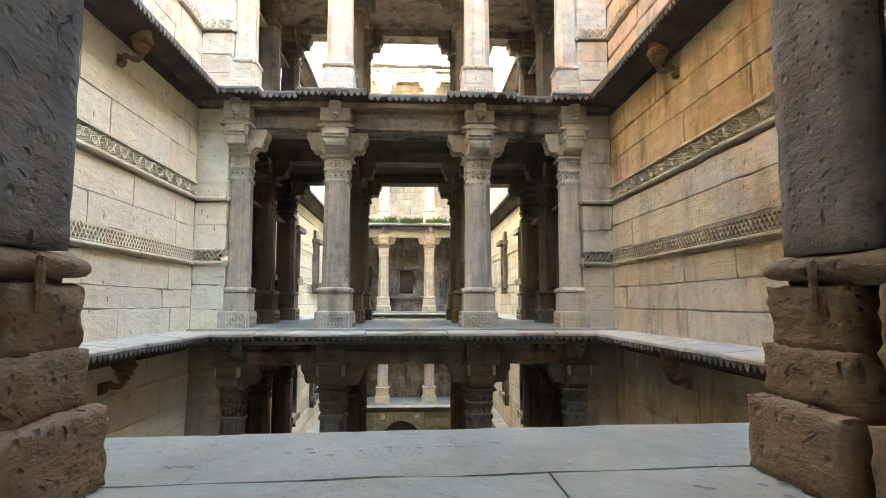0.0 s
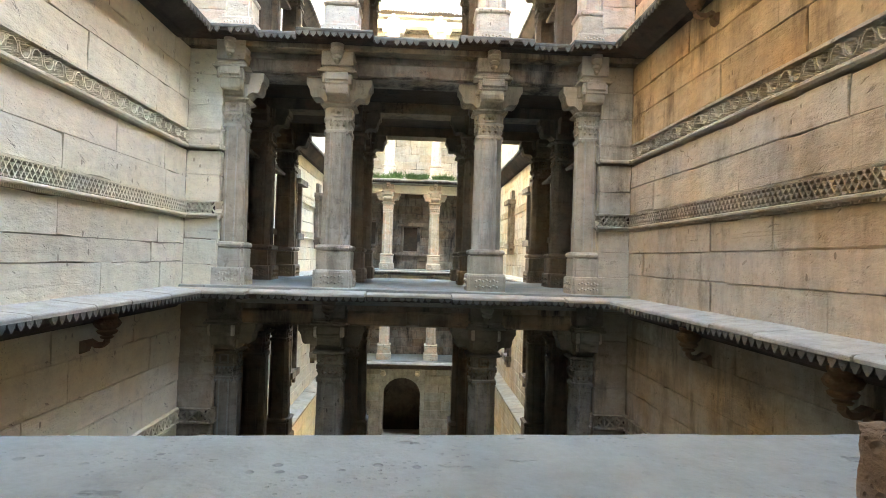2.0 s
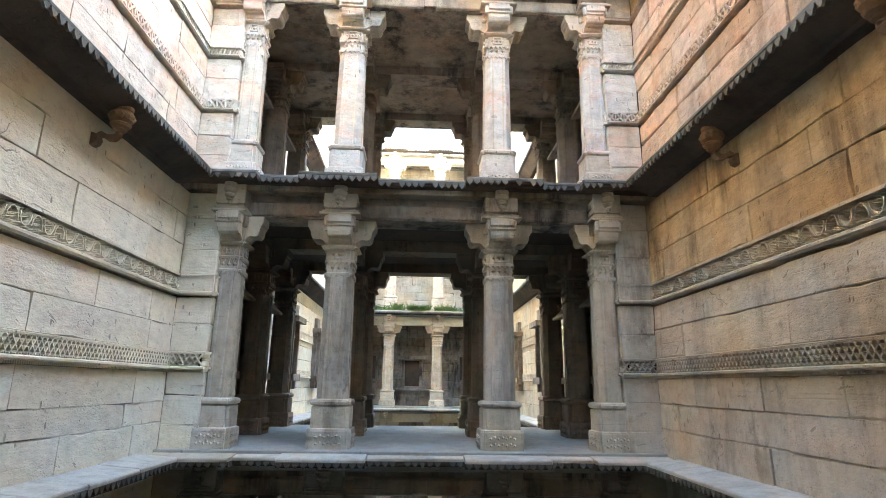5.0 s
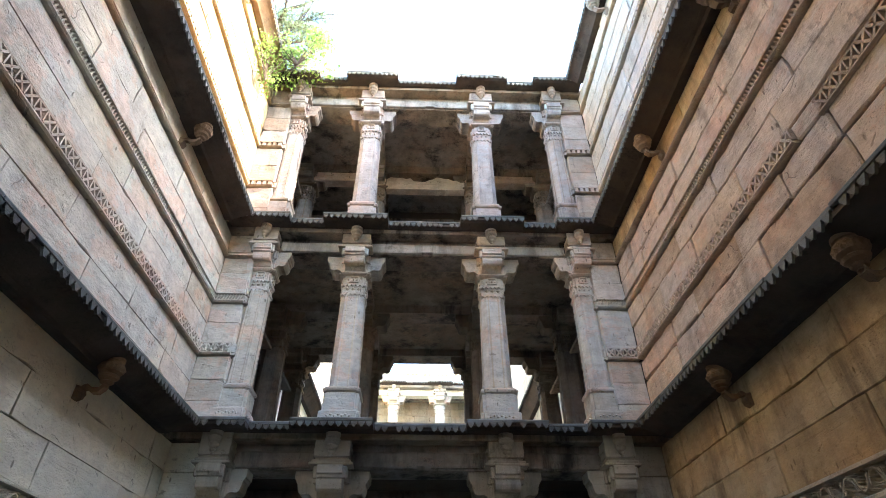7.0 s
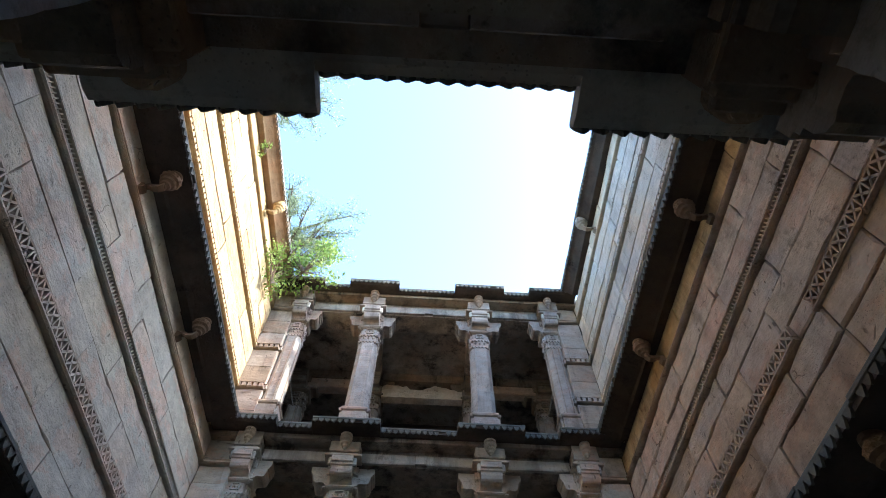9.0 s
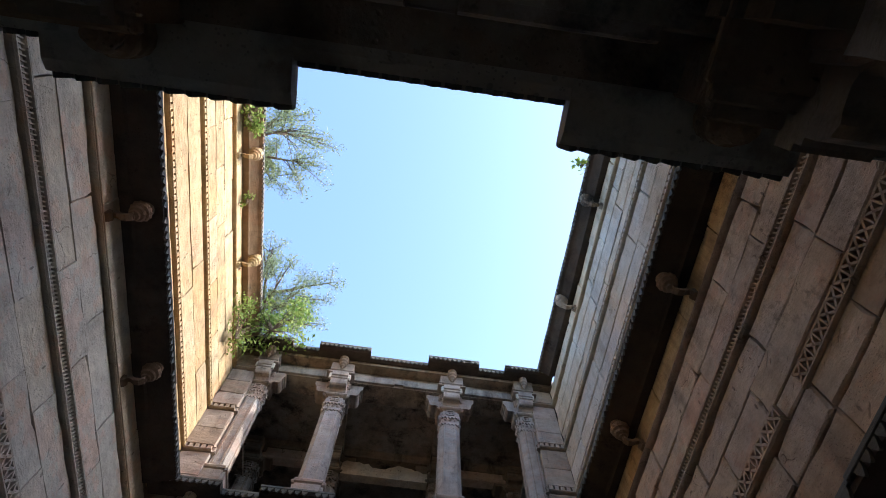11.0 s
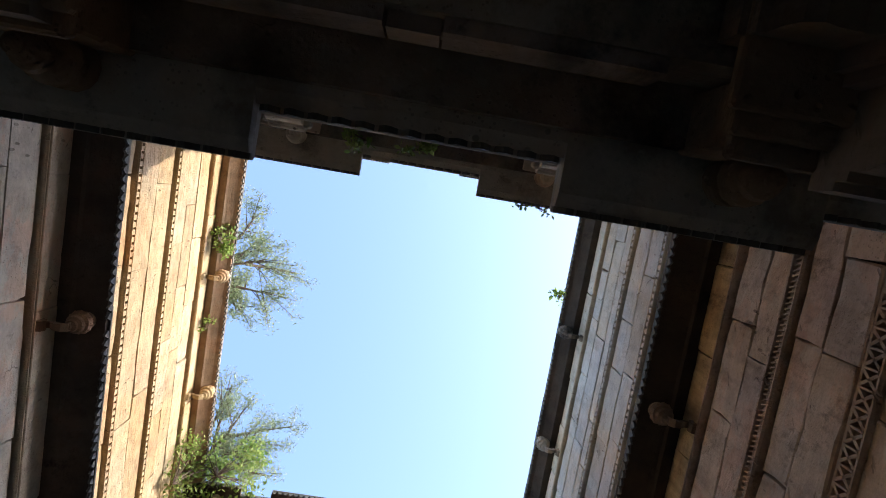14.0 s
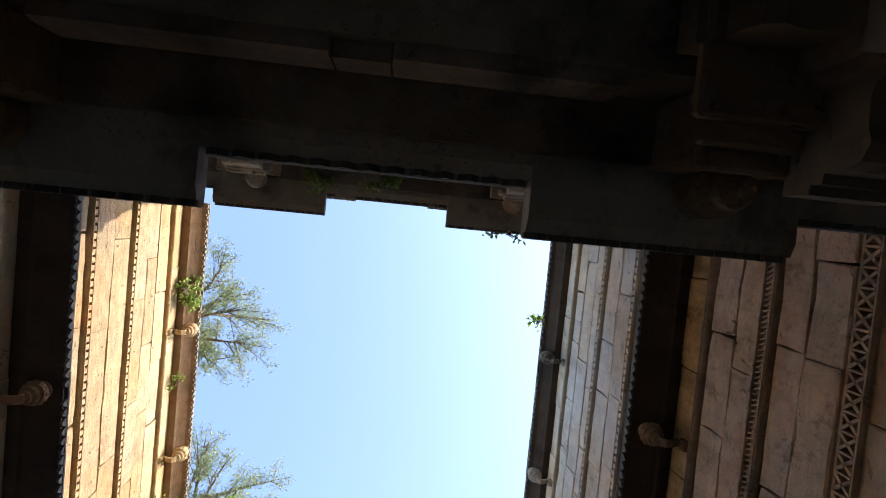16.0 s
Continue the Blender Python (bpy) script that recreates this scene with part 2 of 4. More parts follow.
def leaf_mat(name, c1, c2):
    m, n, l, b = mat_new(name, 0.6)
    geo = n.new("ShaderNodeNewGeometry")
    r = n.new("ShaderNodeValToRGB")
    r.color_ramp.elements[0].color, r.color_ramp.elements[1].color = (*c1, 1), (*c2, 1)
    l.new(geo.outputs["Random Per Island"], r.inputs[0])
    l.new(r.outputs[0], b.inputs["Base Color"])
    tr = n.new("ShaderNodeBsdfTranslucent")
    l.new(r.outputs[0], tr.inputs["Color"])
    mx = n.new("ShaderNodeMixShader")
    mx.inputs[0].default_value = 0.45
    l.new(b.outputs[0], mx.inputs[1])
    l.new(tr.outputs[0], mx.inputs[2])
    l.new(mx.outputs[0], n["Material Output"].inputs["Surface"])
    return m


M_LEAF = leaf_mat("bright_leaf", (0.13, 0.22, 0.04), (0.34, 0.40, 0.11))
M_TREE = leaf_mat("olive_leaf", (0.15, 0.20, 0.09), (0.30, 0.34, 0.18))
M_GRASS = leaf_mat("grass_blade", (0.08, 0.15, 0.04), (0.17, 0.23, 0.08))


# ---- mesh helpers ----
def part(name, bm, material, parent=None, label="", smooth=False):
    me = bpy.data.meshes.new(name)
    if isinstance(bm, tuple):
        me.from_pydata(bm[0], [], bm[1])
    else:
        bm.normal_update()
        bm.to_mesh(me)
        bm.free()
    me.materials.append(material)
    if smooth:
        me.shade_smooth()
    ob = new(name, me)
    ob.parent = parent
    if label:
        ob["label"] = label
    return ob


def bx(bm, x0, x1, y0, y1, z0, z1):
    v = [bm.verts.new((x, y, z)) for x in (x0, x1) for y in (y0, y1) for z in (z0, z1)]
    for f in ((0, 1, 3, 2), (4, 6, 7, 5), (0, 4, 5, 1), (2, 3, 7, 6), (0, 2, 6, 4), (1, 5, 7, 3)):
        bm.faces.new([v[i] for i in f])
    return v


def boxes(*bs, bevel=0.0):
    bm = bmesh.new()
    for b in bs:
        bx(bm, *b)
    if bevel:
        bmesh.ops.bevel(bm, geom=list(bm.edges), offset=bevel, segments=1, affect="EDGES", clamp_overlap=True)
    return bm


def loft(rings, caps=True):
    bm = bmesh.new()
    rows = [[bm.verts.new(p) for p in r] for r in rings]
    k = len(rows[0])
    for a, b in zip(rows, rows[1:]):
        for i in range(k):
            bm.faces.new((a[i], a[(i + 1) % k], b[(i + 1) % k], b[i]))
    if caps:
        bm.faces.new(rows[0][::-1])
        bm.faces.new(rows[-1])
    return bm


def redent(h, c, z, cx=0.0, cy=0.0):
    """A square of half width h with its corners stepped in by c."""
    q = [(h, -h + c), (h, h - c), (h - c, h - c), (h - c, h), (-h + c, h), (-h + c, h - c), (-h, h - c), (-h, -h + c),
         (-h + c, -h + c), (-h + c, -h), (h - c, -h), (h - c, -h + c)]
    return [(cx + x, cy + y, z) for x, y in q]


def round_(r, z, k=16, cx=0.0, cy=0.0):
    return [(cx + r * math.cos(2 * math.pi * i / k), cy + r * math.sin(2 * math.pi * i / k), z) for i in range(k)]


def turned(profile, k=16, cx=0.0, cy=0.0):
    return loft([round_(r, z, k, cx, cy) for r, z in profile])


def extrude(bm, pts, a, b, place):
    """Extrudes the outline pts (d, z) from u=a to u=b; place(u, z, d) gives the world point."""
    r0 = [bm.verts.new(place(a, z, d)) for d, z in pts]
    r1 = [bm.verts.new(place(b, z, d)) for d, z in pts]
    k = len(pts)
    for i in range(k):
        bm.faces.new((r0[i], r0[(i + 1) % k], r1[(i + 1) % k], r1[i]))
    bm.faces.new(r0[::-1])
    bm.faces.new(r1)


def thing(name, label, category, group="", kind="", at=(0, 0, 0)):
    ob = new(name)
    ob.location = at
    return tagged(ob, label, category, group, kind)


rng = random.Random(7)


def block(name, place, u0, u1, z0, z1, proud, material, parent, edge=0.006, deep=0.1, worn=0.5):
    """One dressed stone of a wall: a worn front, slightly out of true, its rim chipped here and there."""
    j = lambda q: rng.uniform(-q, q)
    g = rng.uniform(.0015, .004)
    a, b, lo, hi = u0 + g, u1 - g, z0 + g, z1 - g
    n = max(1, min(7, int((b - a) / .2)))
    cut = sorted([a] + [a + (b - a) * (i + rng.uniform(-.3, .3)) / n for i in range(1, n)] + [b])
    mid = (lo + hi) / 2 + j(.06)
    rim = [(u, lo) for u in cut] + [(b, mid)] + [(u, hi) for u in reversed(cut)] + [(a, mid)]
    k = len(rim)
    tops = []
    for i, (u, z) in enumerate(rim):
        w = edge * rng.uniform(.5, 1.4)
        if rng.random() < .2 * worn:
            bite = rng.uniform(.005, .019)
            w += bite * 1.5
            rim[i] = (u + bite * (u == a) - bite * (u == b) * .9, z + bite * (z == lo) - bite * (z == hi))
        du = w if u == a else -w if u == b else j(.03)
        dz = w if z == lo else -w if z == hi else j(.02)
        tops.append((u + du, z + dz, w))
    tilt, lean = j(.005), j(.005)
    face = [place(u, z, proud + tilt * (u - a) / (b - a) + lean * (z - lo) / (hi - lo)) for u, z, w in tops]
    v = [place(u, z, -deep) for u, z in rim] + [place(u + j(.002), z + j(.002), proud - .5 * min(t[2], .03) - .002) for (u, z), t in zip(rim, tops)] + face
    f = [(i, (i + 1) % k, k + (i + 1) % k, k + i) for i in range(k)] + [(k + i, k + (i + 1) % k, 2 * k + (i + 1) % k, 2 * k + i) for i in range(k)] + [tuple(range(2 * k, 3 * k))]
    return part(name, (v, f), material, parent)


def courses(place, u0, u1, zs, material, parent, length=1.15, name="stone_block", holes=(), proud=.008, worn=.5):
    wear = lambda: rng.uniform(.004, .008) if rng.random() < .55 else rng.uniform(.009, .022)
    for z0, z1 in zs:
        u = u0 - rng.uniform(0, 0.5) * length
        while u < u1 - 0.02:
            w = length * rng.uniform(0.65, 1.45)
            a, b = max(u, u0), min(u + w, u1)
            if u1 - b < 0.25:
                b = u1
            u = b if b == u1 else u + w
            if b - a < 0.05 or any(a < h[1] and b > h[0] and z0 < h[3] and z1 > h[2] for h in holes):
                continue
            block(name, place, a, b, z0, z1, rng.uniform(-0.004, proud), material, parent, wear() * (.4 if proud < .008 else 1.0), worn=worn)


def band_mesh(place, u0, u1, z0, z1, kind):
    """A carved course in relief: lattice, leaf, rope, star or dentil."""
    bm = bmesh.new()
    h = z1 - z0
    back = {"rope": -.012, "leaf": -.05, "dentil": -.05}.get(kind)
    if back is not None:
        extrude(bm, [(-.09, z0 + .1 * h), (back, z0 + .1 * h), (back, z1 - .05 * h), (-.09, z1 - .05 * h)], u0, u1, place)
    extrude(bm, [(-.09, z1 - .12 * h), (.045, z1 - .12 * h), (.05, z1 - .03 * h), (.02, z1), (-.09, z1)], u0, u1, place)
    extrude(bm, [(-.09, z0), (.035, z0), (.06, z0 + .07 * h), (.06, z0 + .15 * h), (.035, z0 + .2 * h), (-.09, z0 + .2 * h)], u0, u1, place)

    def stud(u, z, ru, rz, top):
        v = [bm.verts.new(place(u + a, z + b, -.062)) for a, b in ((-ru, 0), (0, -rz), (ru, 0), (0, rz))]
        w = bm.verts.new(place(u, z, top))
        for i in range(4):
            bm.faces.new((v[i], v[(i + 1) % 4], w))

    def bar(p, q, w, top):
        du, dz = q[0] - p[0], q[1] - p[1]
        k = w / math.hypot(du, dz)
        nu, nz = -dz * k, du * k
        a = [bm.verts.new(place(*c, -.062)) for c in ((p[0] + nu, p[1] + nz), (p[0] - nu, p[1] - nz), (q[0] - nu, q[1] - nz), (q[0] + nu, q[1] + nz))]
        t = [bm.verts.new(place(*c, top)) for c in ((p[0] + nu * .6, p[1] + nz * .6), (p[0] - nu * .6, p[1] - nz * .6), (q[0] - nu * .6, q[1] - nz * .6), (q[0] + nu * .6, q[1] + nz * .6))]
        for i in range(4):
            bm.faces.new((a[i], a[(i + 1) % 4], t[(i + 1) % 4], t[i]))
        bm.faces.new(t)

    if kind == "plain":
        extrude(bm, [(-.04, z0 + .1 * h), (.03, z0 + .1 * h), (.03, z1 - .05 * h), (-.04, z1 - .05 * h)], u0, u1, place)
    lo, hi = z0 + .22 * h, z1 - .13 * h
    H = hi - lo
    if kind == "lattice":
        s = H * .44
        k = max(1, round((u1 - u0) / s))
        s = (u1 - u0) / k
        for i in range(-1, k + 1):
            for p, q in (((u0 + i * s, lo), (u0 + (i + 1.5) * s, hi)), ((u0 + (i + 1.5) * s, lo), (u0 + i * s, hi))):
                if p[0] >= u0 and q[0] >= u0 and p[0] <= u1 and q[0] <= u1:
                    bar(p, q, .010, .045)
            if 0 <= i < k:
                for z in (lo + .04 * H, (lo + hi) / 2, hi - .04 * H):
                    stud(u0 + (i + .5) * s, z, s * .26, H * .10, .06)
        t = .03
        k = int((u1 - u0) / t)
        for i in range(k):
            extrude(bm, [(-.02, z0 - .028), (.03, z0 - .028), (.03, z0), (-.02, z0)], u0 + i * t, u0 + i * t + t * .5, place)
    elif kind == "leaf":
        k = max(1, round((u1 - u0) / (H * .8)))
        s = (u1 - u0) / k
        for i in range(k):
            u = u0 + i * s
            up = i % 2
            for _ in range(22):
                a, b = rng.uniform(.05, .95), rng.uniform(.05, .95)
                r = rng.uniform(.07, .13)
                stud(u + a * s, lo + b * H, r * s, r * H * rng.uniform(.7, 1.3), rng.uniform(.025, .06))
            for c in range(6):
                a0, a1 = math.pi * c / 6, math.pi * (c + 1) / 6
                f = 1 if up else -1
                m = lo + H * (.25 if up else .75)
                bar((u + s / 2 + s * .46 * math.cos(a0), m + f * H * .6 * math.sin(a0)), (u + s / 2 + s * .46 * math.cos(a1), m + f * H * .6 * math.sin(a1)), H * .04, .03)
    elif kind == "rope":
        s = .05
        k = int((u1 - u0) / s)
        for i in range(k):
            u = u0 + i * s
            bar((u, lo), (u + s * .9, hi), .0125, .022)
    elif kind == "star":
        s = H * 1.15
        k = max(1, round((u1 - u0) / s))
        s = (u1 - u0) / k
        for i in range(k):
            u = u0 + i * s
            bar((u, lo), (u, hi), .014, .055)
            bar((u + .02, lo), (u + s - .02, hi), .021, .05)
            bar((u + .02, hi), (u + s - .02, lo), .021, .05)
            stud(u + s / 2, (lo + hi) / 2, s * .2, H * .2, .06)
            stud(u + s / 2, lo + .12 * H, s * .14, H * .1, .05)
            stud(u + s / 2, hi - .12 * H, s * .14, H * .1, .05)
    elif kind == "dentil":
        s = .1
        k = max(1, int((u1 - u0) / s))
        s = (u1 - u0) / k
        for i in range(k):
            extrude(bm, [(-.062, lo), (.04, lo), (.04, hi), (-.062, hi)], u0 + i * s + s * .15, u0 + i * s + s * .8, place)
            stud(u0 + i * s + s * .48, (lo + hi) / 2, s * .22, H * .3, .03)
    return bm


def carved_band(place, u0, u1, z0, z1, kind, material, parent):
    part("carved_band", band_mesh(place, u0, u1, z0, z1, kind), material, parent, "carved stone band in relief")
    # Dark plate behind the openwork, painting the shade of its holes.
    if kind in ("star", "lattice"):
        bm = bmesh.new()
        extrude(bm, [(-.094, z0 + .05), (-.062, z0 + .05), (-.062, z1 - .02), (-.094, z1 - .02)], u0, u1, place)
        part("band_recess", bm, M_SOFFIT, parent, "black plate painting the shade in the carved band")


def ledge(name, place, u0, u1, z, out, label, parent=None, under=0.36, top=None, fringe=True, soffit=None):
    """A projecting course: dusty top slab, blackened fascia with a row of hanging teeth, cove beneath coloured as
    shade.
    """
    root = parent or thing(name, label, "ledge", kind="structure")
    bm = bmesh.new()
    n = max(1, int((u1 - u0) / 0.9))
    cuts = [u0 + (u1 - u0) * i / n + (rng.uniform(-.15, .15) if 0 < i < n else 0) for i in range(n + 1)]
    for a, b in zip(cuts, cuts[1:]):
        o, dz = out + rng.uniform(-.012, .006), rng.uniform(-.006, .006)
        extrude(bm, [(-.02, z + .045 + dz), (o - .02, z + .004 + dz), (o, z - .012 + dz), (o, z - .05 + dz), (-.02, z - .05 + dz)], a + .002, b - .002, place)
    bmesh.ops.bevel(bm, geom=list(bm.edges), offset=.006, segments=1, affect="EDGES", clamp_overlap=True)
    part("slab", bm, top or M_LEDGE_TOP, root)
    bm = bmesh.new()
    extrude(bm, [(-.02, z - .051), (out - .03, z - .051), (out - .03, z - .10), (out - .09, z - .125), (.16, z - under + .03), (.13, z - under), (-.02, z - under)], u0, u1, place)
    # Cove is coloured near-black to paint the shade under the ledge.
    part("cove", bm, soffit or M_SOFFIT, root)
    if fringe:
        bm = bmesh.new()
        k = max(1, round((u1 - u0) / .105))
        s = (u1 - u0) / k
        d0, d1 = out - .031, out - .004
        for i in range(k):
            if rng.random() < .05:
                continue
            a = u0 + i * s
            hgt = rng.uniform(.066, .08)
            tri = [(a + .008, z - .05), (a + s - .008, z - .05), (a + s - .012, z - .075), (a + s / 2 + .008, z - .05 - hgt), (a + s / 2 - .008, z - .05 - hgt), (a + .012, z - .075)]
            f = [bm.verts.new(place(u, w, d1)) for u, w in tri]
            g = [bm.verts.new(place(u, w, d0)) for u, w in tri]
            bm.faces.new(f)
            for q in range(6):
                bm.faces.new((f[q], f[(q + 1) % 6], g[(q + 1) % 6], g[q]))
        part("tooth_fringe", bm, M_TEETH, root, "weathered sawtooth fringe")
    return root


# ---- columns ----
def arm_outline(L, h):
    """Scrolled bracket seen from the side: (out, up)."""
    return [(0, 0), (.06, .01), (.10, .04), (.13, .09), (.17, .105), (L * .62, .10), (L * .74, .085), (L * .86, .11), (L * .92, .17), (L * .92, .24), (L, .245), (L, h - .12), (L + .03, h - .115), (L + .03, h), (0, h)]


def make_column(name, label, material, top_block=True):
    root = thing(name, label, "column")
    rows = [redent(.315, .05, 0), redent(.315, .05, .24), redent(.305, .05, .27), redent(.27, .045, .285)]
    plinth = part("plinth", loft(rows), material, root)
    bm = bmesh.new()
    for ax in range(4):
        c, s_ = math.cos(ax * math.pi / 2), math.sin(ax * math.pi / 2)
        for i in range(7):
            for j_ in range(2):
                u, z = -.17 + i * .057, .075 + j_ * .09 + (.02 if i % 2 else 0)
                r = .03
                p = [bm.verts.new((c * .31 - s_ * (u + a), s_ * .31 + c * (u + a), z + b)) for a, b in ((-r, 0), (0, -r), (r, 0), (0, r))]
                w = bm.verts.new((c * .34 - s_ * u, s_ * .34 + c * u, z))
                for q in range(4):
                    bm.faces.new((p[q], p[(q + 1) % 4], w))
    part("carving", bm, material, plinth, "band of worn floral carving")
    part("base_block", loft([redent(.275, .05, .285), redent(.275, .05, .57), redent(.26, .05, .585)]), material, root)
    part("torus", loft([redent(.255, .05, .59), redent(.29, .05, .605), redent(.30, .05, .64), redent(.285, .05, .672), redent(.235, .045, .685)]), material, root)
    eight = lambda h, c, z: [(h, -h + c, z), (h, h - c, z), (h - c, h, z), (-h + c, h, z), (-h, h - c, z), (-h, -h + c, z), (-h + c, -h, z), (h - c, -h, z)]
    part("shaft", loft([eight(.222, .085, .685), eight(.214, .085, 1.6), eight(.205, .083, 2.52)]), material, root)
    bm = bmesh.new()
    for ax in range(4):
        c, s_ = math.cos(ax * math.pi / 2), math.sin(ax * math.pi / 2)
        for e in (-.085, .085):
            extrude(bm, [(.19, .70), (.233, .70), (.214, 2.50), (.18, 2.50)], e - .012, e + .012, lambda u, z, d: (c * d - s_ * u, s_ * d + c * u, z))
    part("rib", bm, material, root)
    bm = loft([redent(.2, .045, 2.50), redent(.225, .05, 2.515), redent(.225, .05, 2.545), redent(.195, .045, 2.56), redent(.195, .045, 2.70), redent(.228, .05, 2.715),
               redent(.228, .05, 2.745), redent(.205, .045, 2.76), redent(.205, .045, 2.91), redent(.26, .05, 2.925), redent(.285, .05, 2.945), redent(.285, .05, 2.965), redent(.22, .045, 2.985)])
    neck = part("neck", bm, material, root, "carved neck bands")
    bm = bmesh.new()
    for ax in range(4):
        c, s_ = math.cos(ax * math.pi / 2), math.sin(ax * math.pi / 2)
        for u, z, r in ((-.075, 2.835, .055), (.075, 2.835, .055), (0, 2.835, .04), (-.1, 2.63, .04), (0, 2.63, .04), (.1, 2.63, .04)):
            p = [bm.verts.new((c * .2 - s_ * (u + a), s_ * .2 + c * (u + a), z + b)) for a, b in ((-r, 0), (0, -r), (r, 0), (0, r))]
            w = bm.verts.new((c * .235 - s_ * u, s_ * .235 + c * u, z))
            for q in range(4):
                bm.faces.new((p[q], p[(q + 1) % 4], w))
    part("rosette", bm, material, neck)
    bm = bmesh.new()
    for ax in range(4):
        c, s_ = math.cos(ax * math.pi / 2), math.sin(ax * math.pi / 2)
        at = lambda u, z, d: (c * d - s_ * u, s_ * d + c * u, z)
        for u0, u1, z0, z1 in ((-.085, -.062, 2.765, 2.905), (.062, .085, 2.765, 2.905), (-.062, .062, 2.765, 2.785), (-.062, .062, 2.885, 2.905)):
            extrude(bm, [(.19, z0), (.235, z0), (.235, z1), (.19, z1)], u0, u1, at)
        for top, r in ((2.715, .228), (2.515, .225)):
            for i in range(5):
                u = -.15 + i * .075
                f = [bm.verts.new(at(u + du, top + dz, r)) for du, dz in ((-.034, .002), (.034, .002), (0, -.05))]
                g_ = [bm.verts.new(at(u + du, top + dz, r - .03)) for du, dz in ((-.034, .002), (.034, .002), (0, -.05))]
                bm.faces.new(f)
                for q in range(3):
                    bm.faces.new((f[q], f[(q + 1) % 3], g_[(q + 1) % 3], g_[q]))
    part("scallop", bm, material, neck, "scalloped collar with square panels")
    part("capital_block", loft([redent(.21, .04, 2.985), redent(.235, .04, 3.02), redent(.235, .04, 3.2), redent(.26, .04, 3.22), redent(.26, .04, 3.395)]), material, root)
    for ax in range(4):
        a = ax * math.pi / 2
        c, s_ = math.cos(a), math.sin(a)
        L = .33 if ax % 2 else .35
        bm = bmesh.new()
        extrude(bm, [(d + .15, z + 2.985) for d, z in arm_outline(L, .41)], -.18, .18, lambda u, z, d: (c * d - s_ * u, s_ * d + c * u, z))
        bmesh.ops.bevel(bm, geom=list(bm.edges), offset=.008, segments=1, affect="EDGES", clamp_overlap=True)
        part("bracket", bm, material, root, "scrolled stone bracket")
    if top_block:
        part("impost", boxes((-.31, .31, -.50, .30, 3.397, 3.435), (-.275, .275, -.47, .30, 3.436, 3.475), (-.235, .235, -.43, .30, 3.476, 3.515), bevel=.01), material, root)
        part("impost_block", boxes((-.255, .255, -.46, .28, 3.516, 3.90), (-.275, .275, -.40, .28, 3.60, 3.66), (-.275, .275, -.40, .28, 3.76, 3.82), bevel=.012), material, root)
        bm = turned([(.012, 3.50), (.028, 3.515), (.02, 3.535), (.05, 3.555), (.058, 3.575), (.038, 3.592), (.078, 3.615), (.09, 3.645), (.06, 3.665), (.098, 3.69), (.112, 3.735), (.08, 3.755), (.105, 3.77), (.105, 3.86)], 14, 0, -.52)
        pendant = part("pendant", bm, material, root, "carved ringed bud pendant")
        part("abacus", boxes((-.12, .12, -.64, -.42, 3.861, 3.915), bevel=.012), material, pendant)
        for x0 in (-.24, .10):
            part("scroll", boxes((x0, x0 + .14, -.47, -.40, 3.22, 3.39), bevel=.02), M_COL, root)
    return root


def set_at(x, y, z, h=4.0, turn=0.0, sx=1.0):
    return pose(x, y, z, 0, 0, turn) @ Matrix.Diagonal((sx, sx, h / 4.0, 1))


# ---- the court ----
W, OUT = 3.55, 0.48
FRONT, NEAR = 10.0, 3.53
LEVELS = [(-4.0, 4.0), (0.0, 4.0), (4.0, 3.79), (7.79, 4.26)]
TOP = 12.05
left = lambda u, z, d: (-W + d, u, z)
right = lambda u, z, d: (W - d, u, z)
south = lambda y: (lambda u, z, d: (u, y - d, z))      # looks towards -y
north = lambda y: (lambda u, z, d: (u, y + d, z))      # looks towards +y

BANDS = {-4.0: [(1.9, 2.14, "star"), (0.98, 1.2, "star")],
         0.0: [(1.12, 1.38, "lattice"), (2.19, 2.5, "leaf")],
         4.0: [(1.16, 1.36, "star"), (2.12, 2.3, "rope"), (3.08, 3.15, "plain")],
         7.79: [(1.02, 1.16, "dentil"), (2.14, 2.28, "dentil"), (3.5, 3.58, "plain")]}


def course_list(z, h):
    """The plain courses between the carved ones."""
    marks = [(0.0, 0.0)] + sorted((a, b) for a, b, _ in BANDS[z]) + [(h - .2, h - .2)]
    out = []
    for (_, a), (b, _) in zip(marks, marks[1:]):
        if b - a < .12:
            continue
        # Gap under each band, shaped to draw the dark line of its underside.
        b -= .03
        n = max(1, round((b - a) / .42))
        cut = [a + (b - a) * i / n + (rng.uniform(-.05, .05) if 0 < i < n else 0) for i in range(n + 1)]
        out += [(z + p, z + q) for p, q in zip(cut, cut[1:])]
    return out


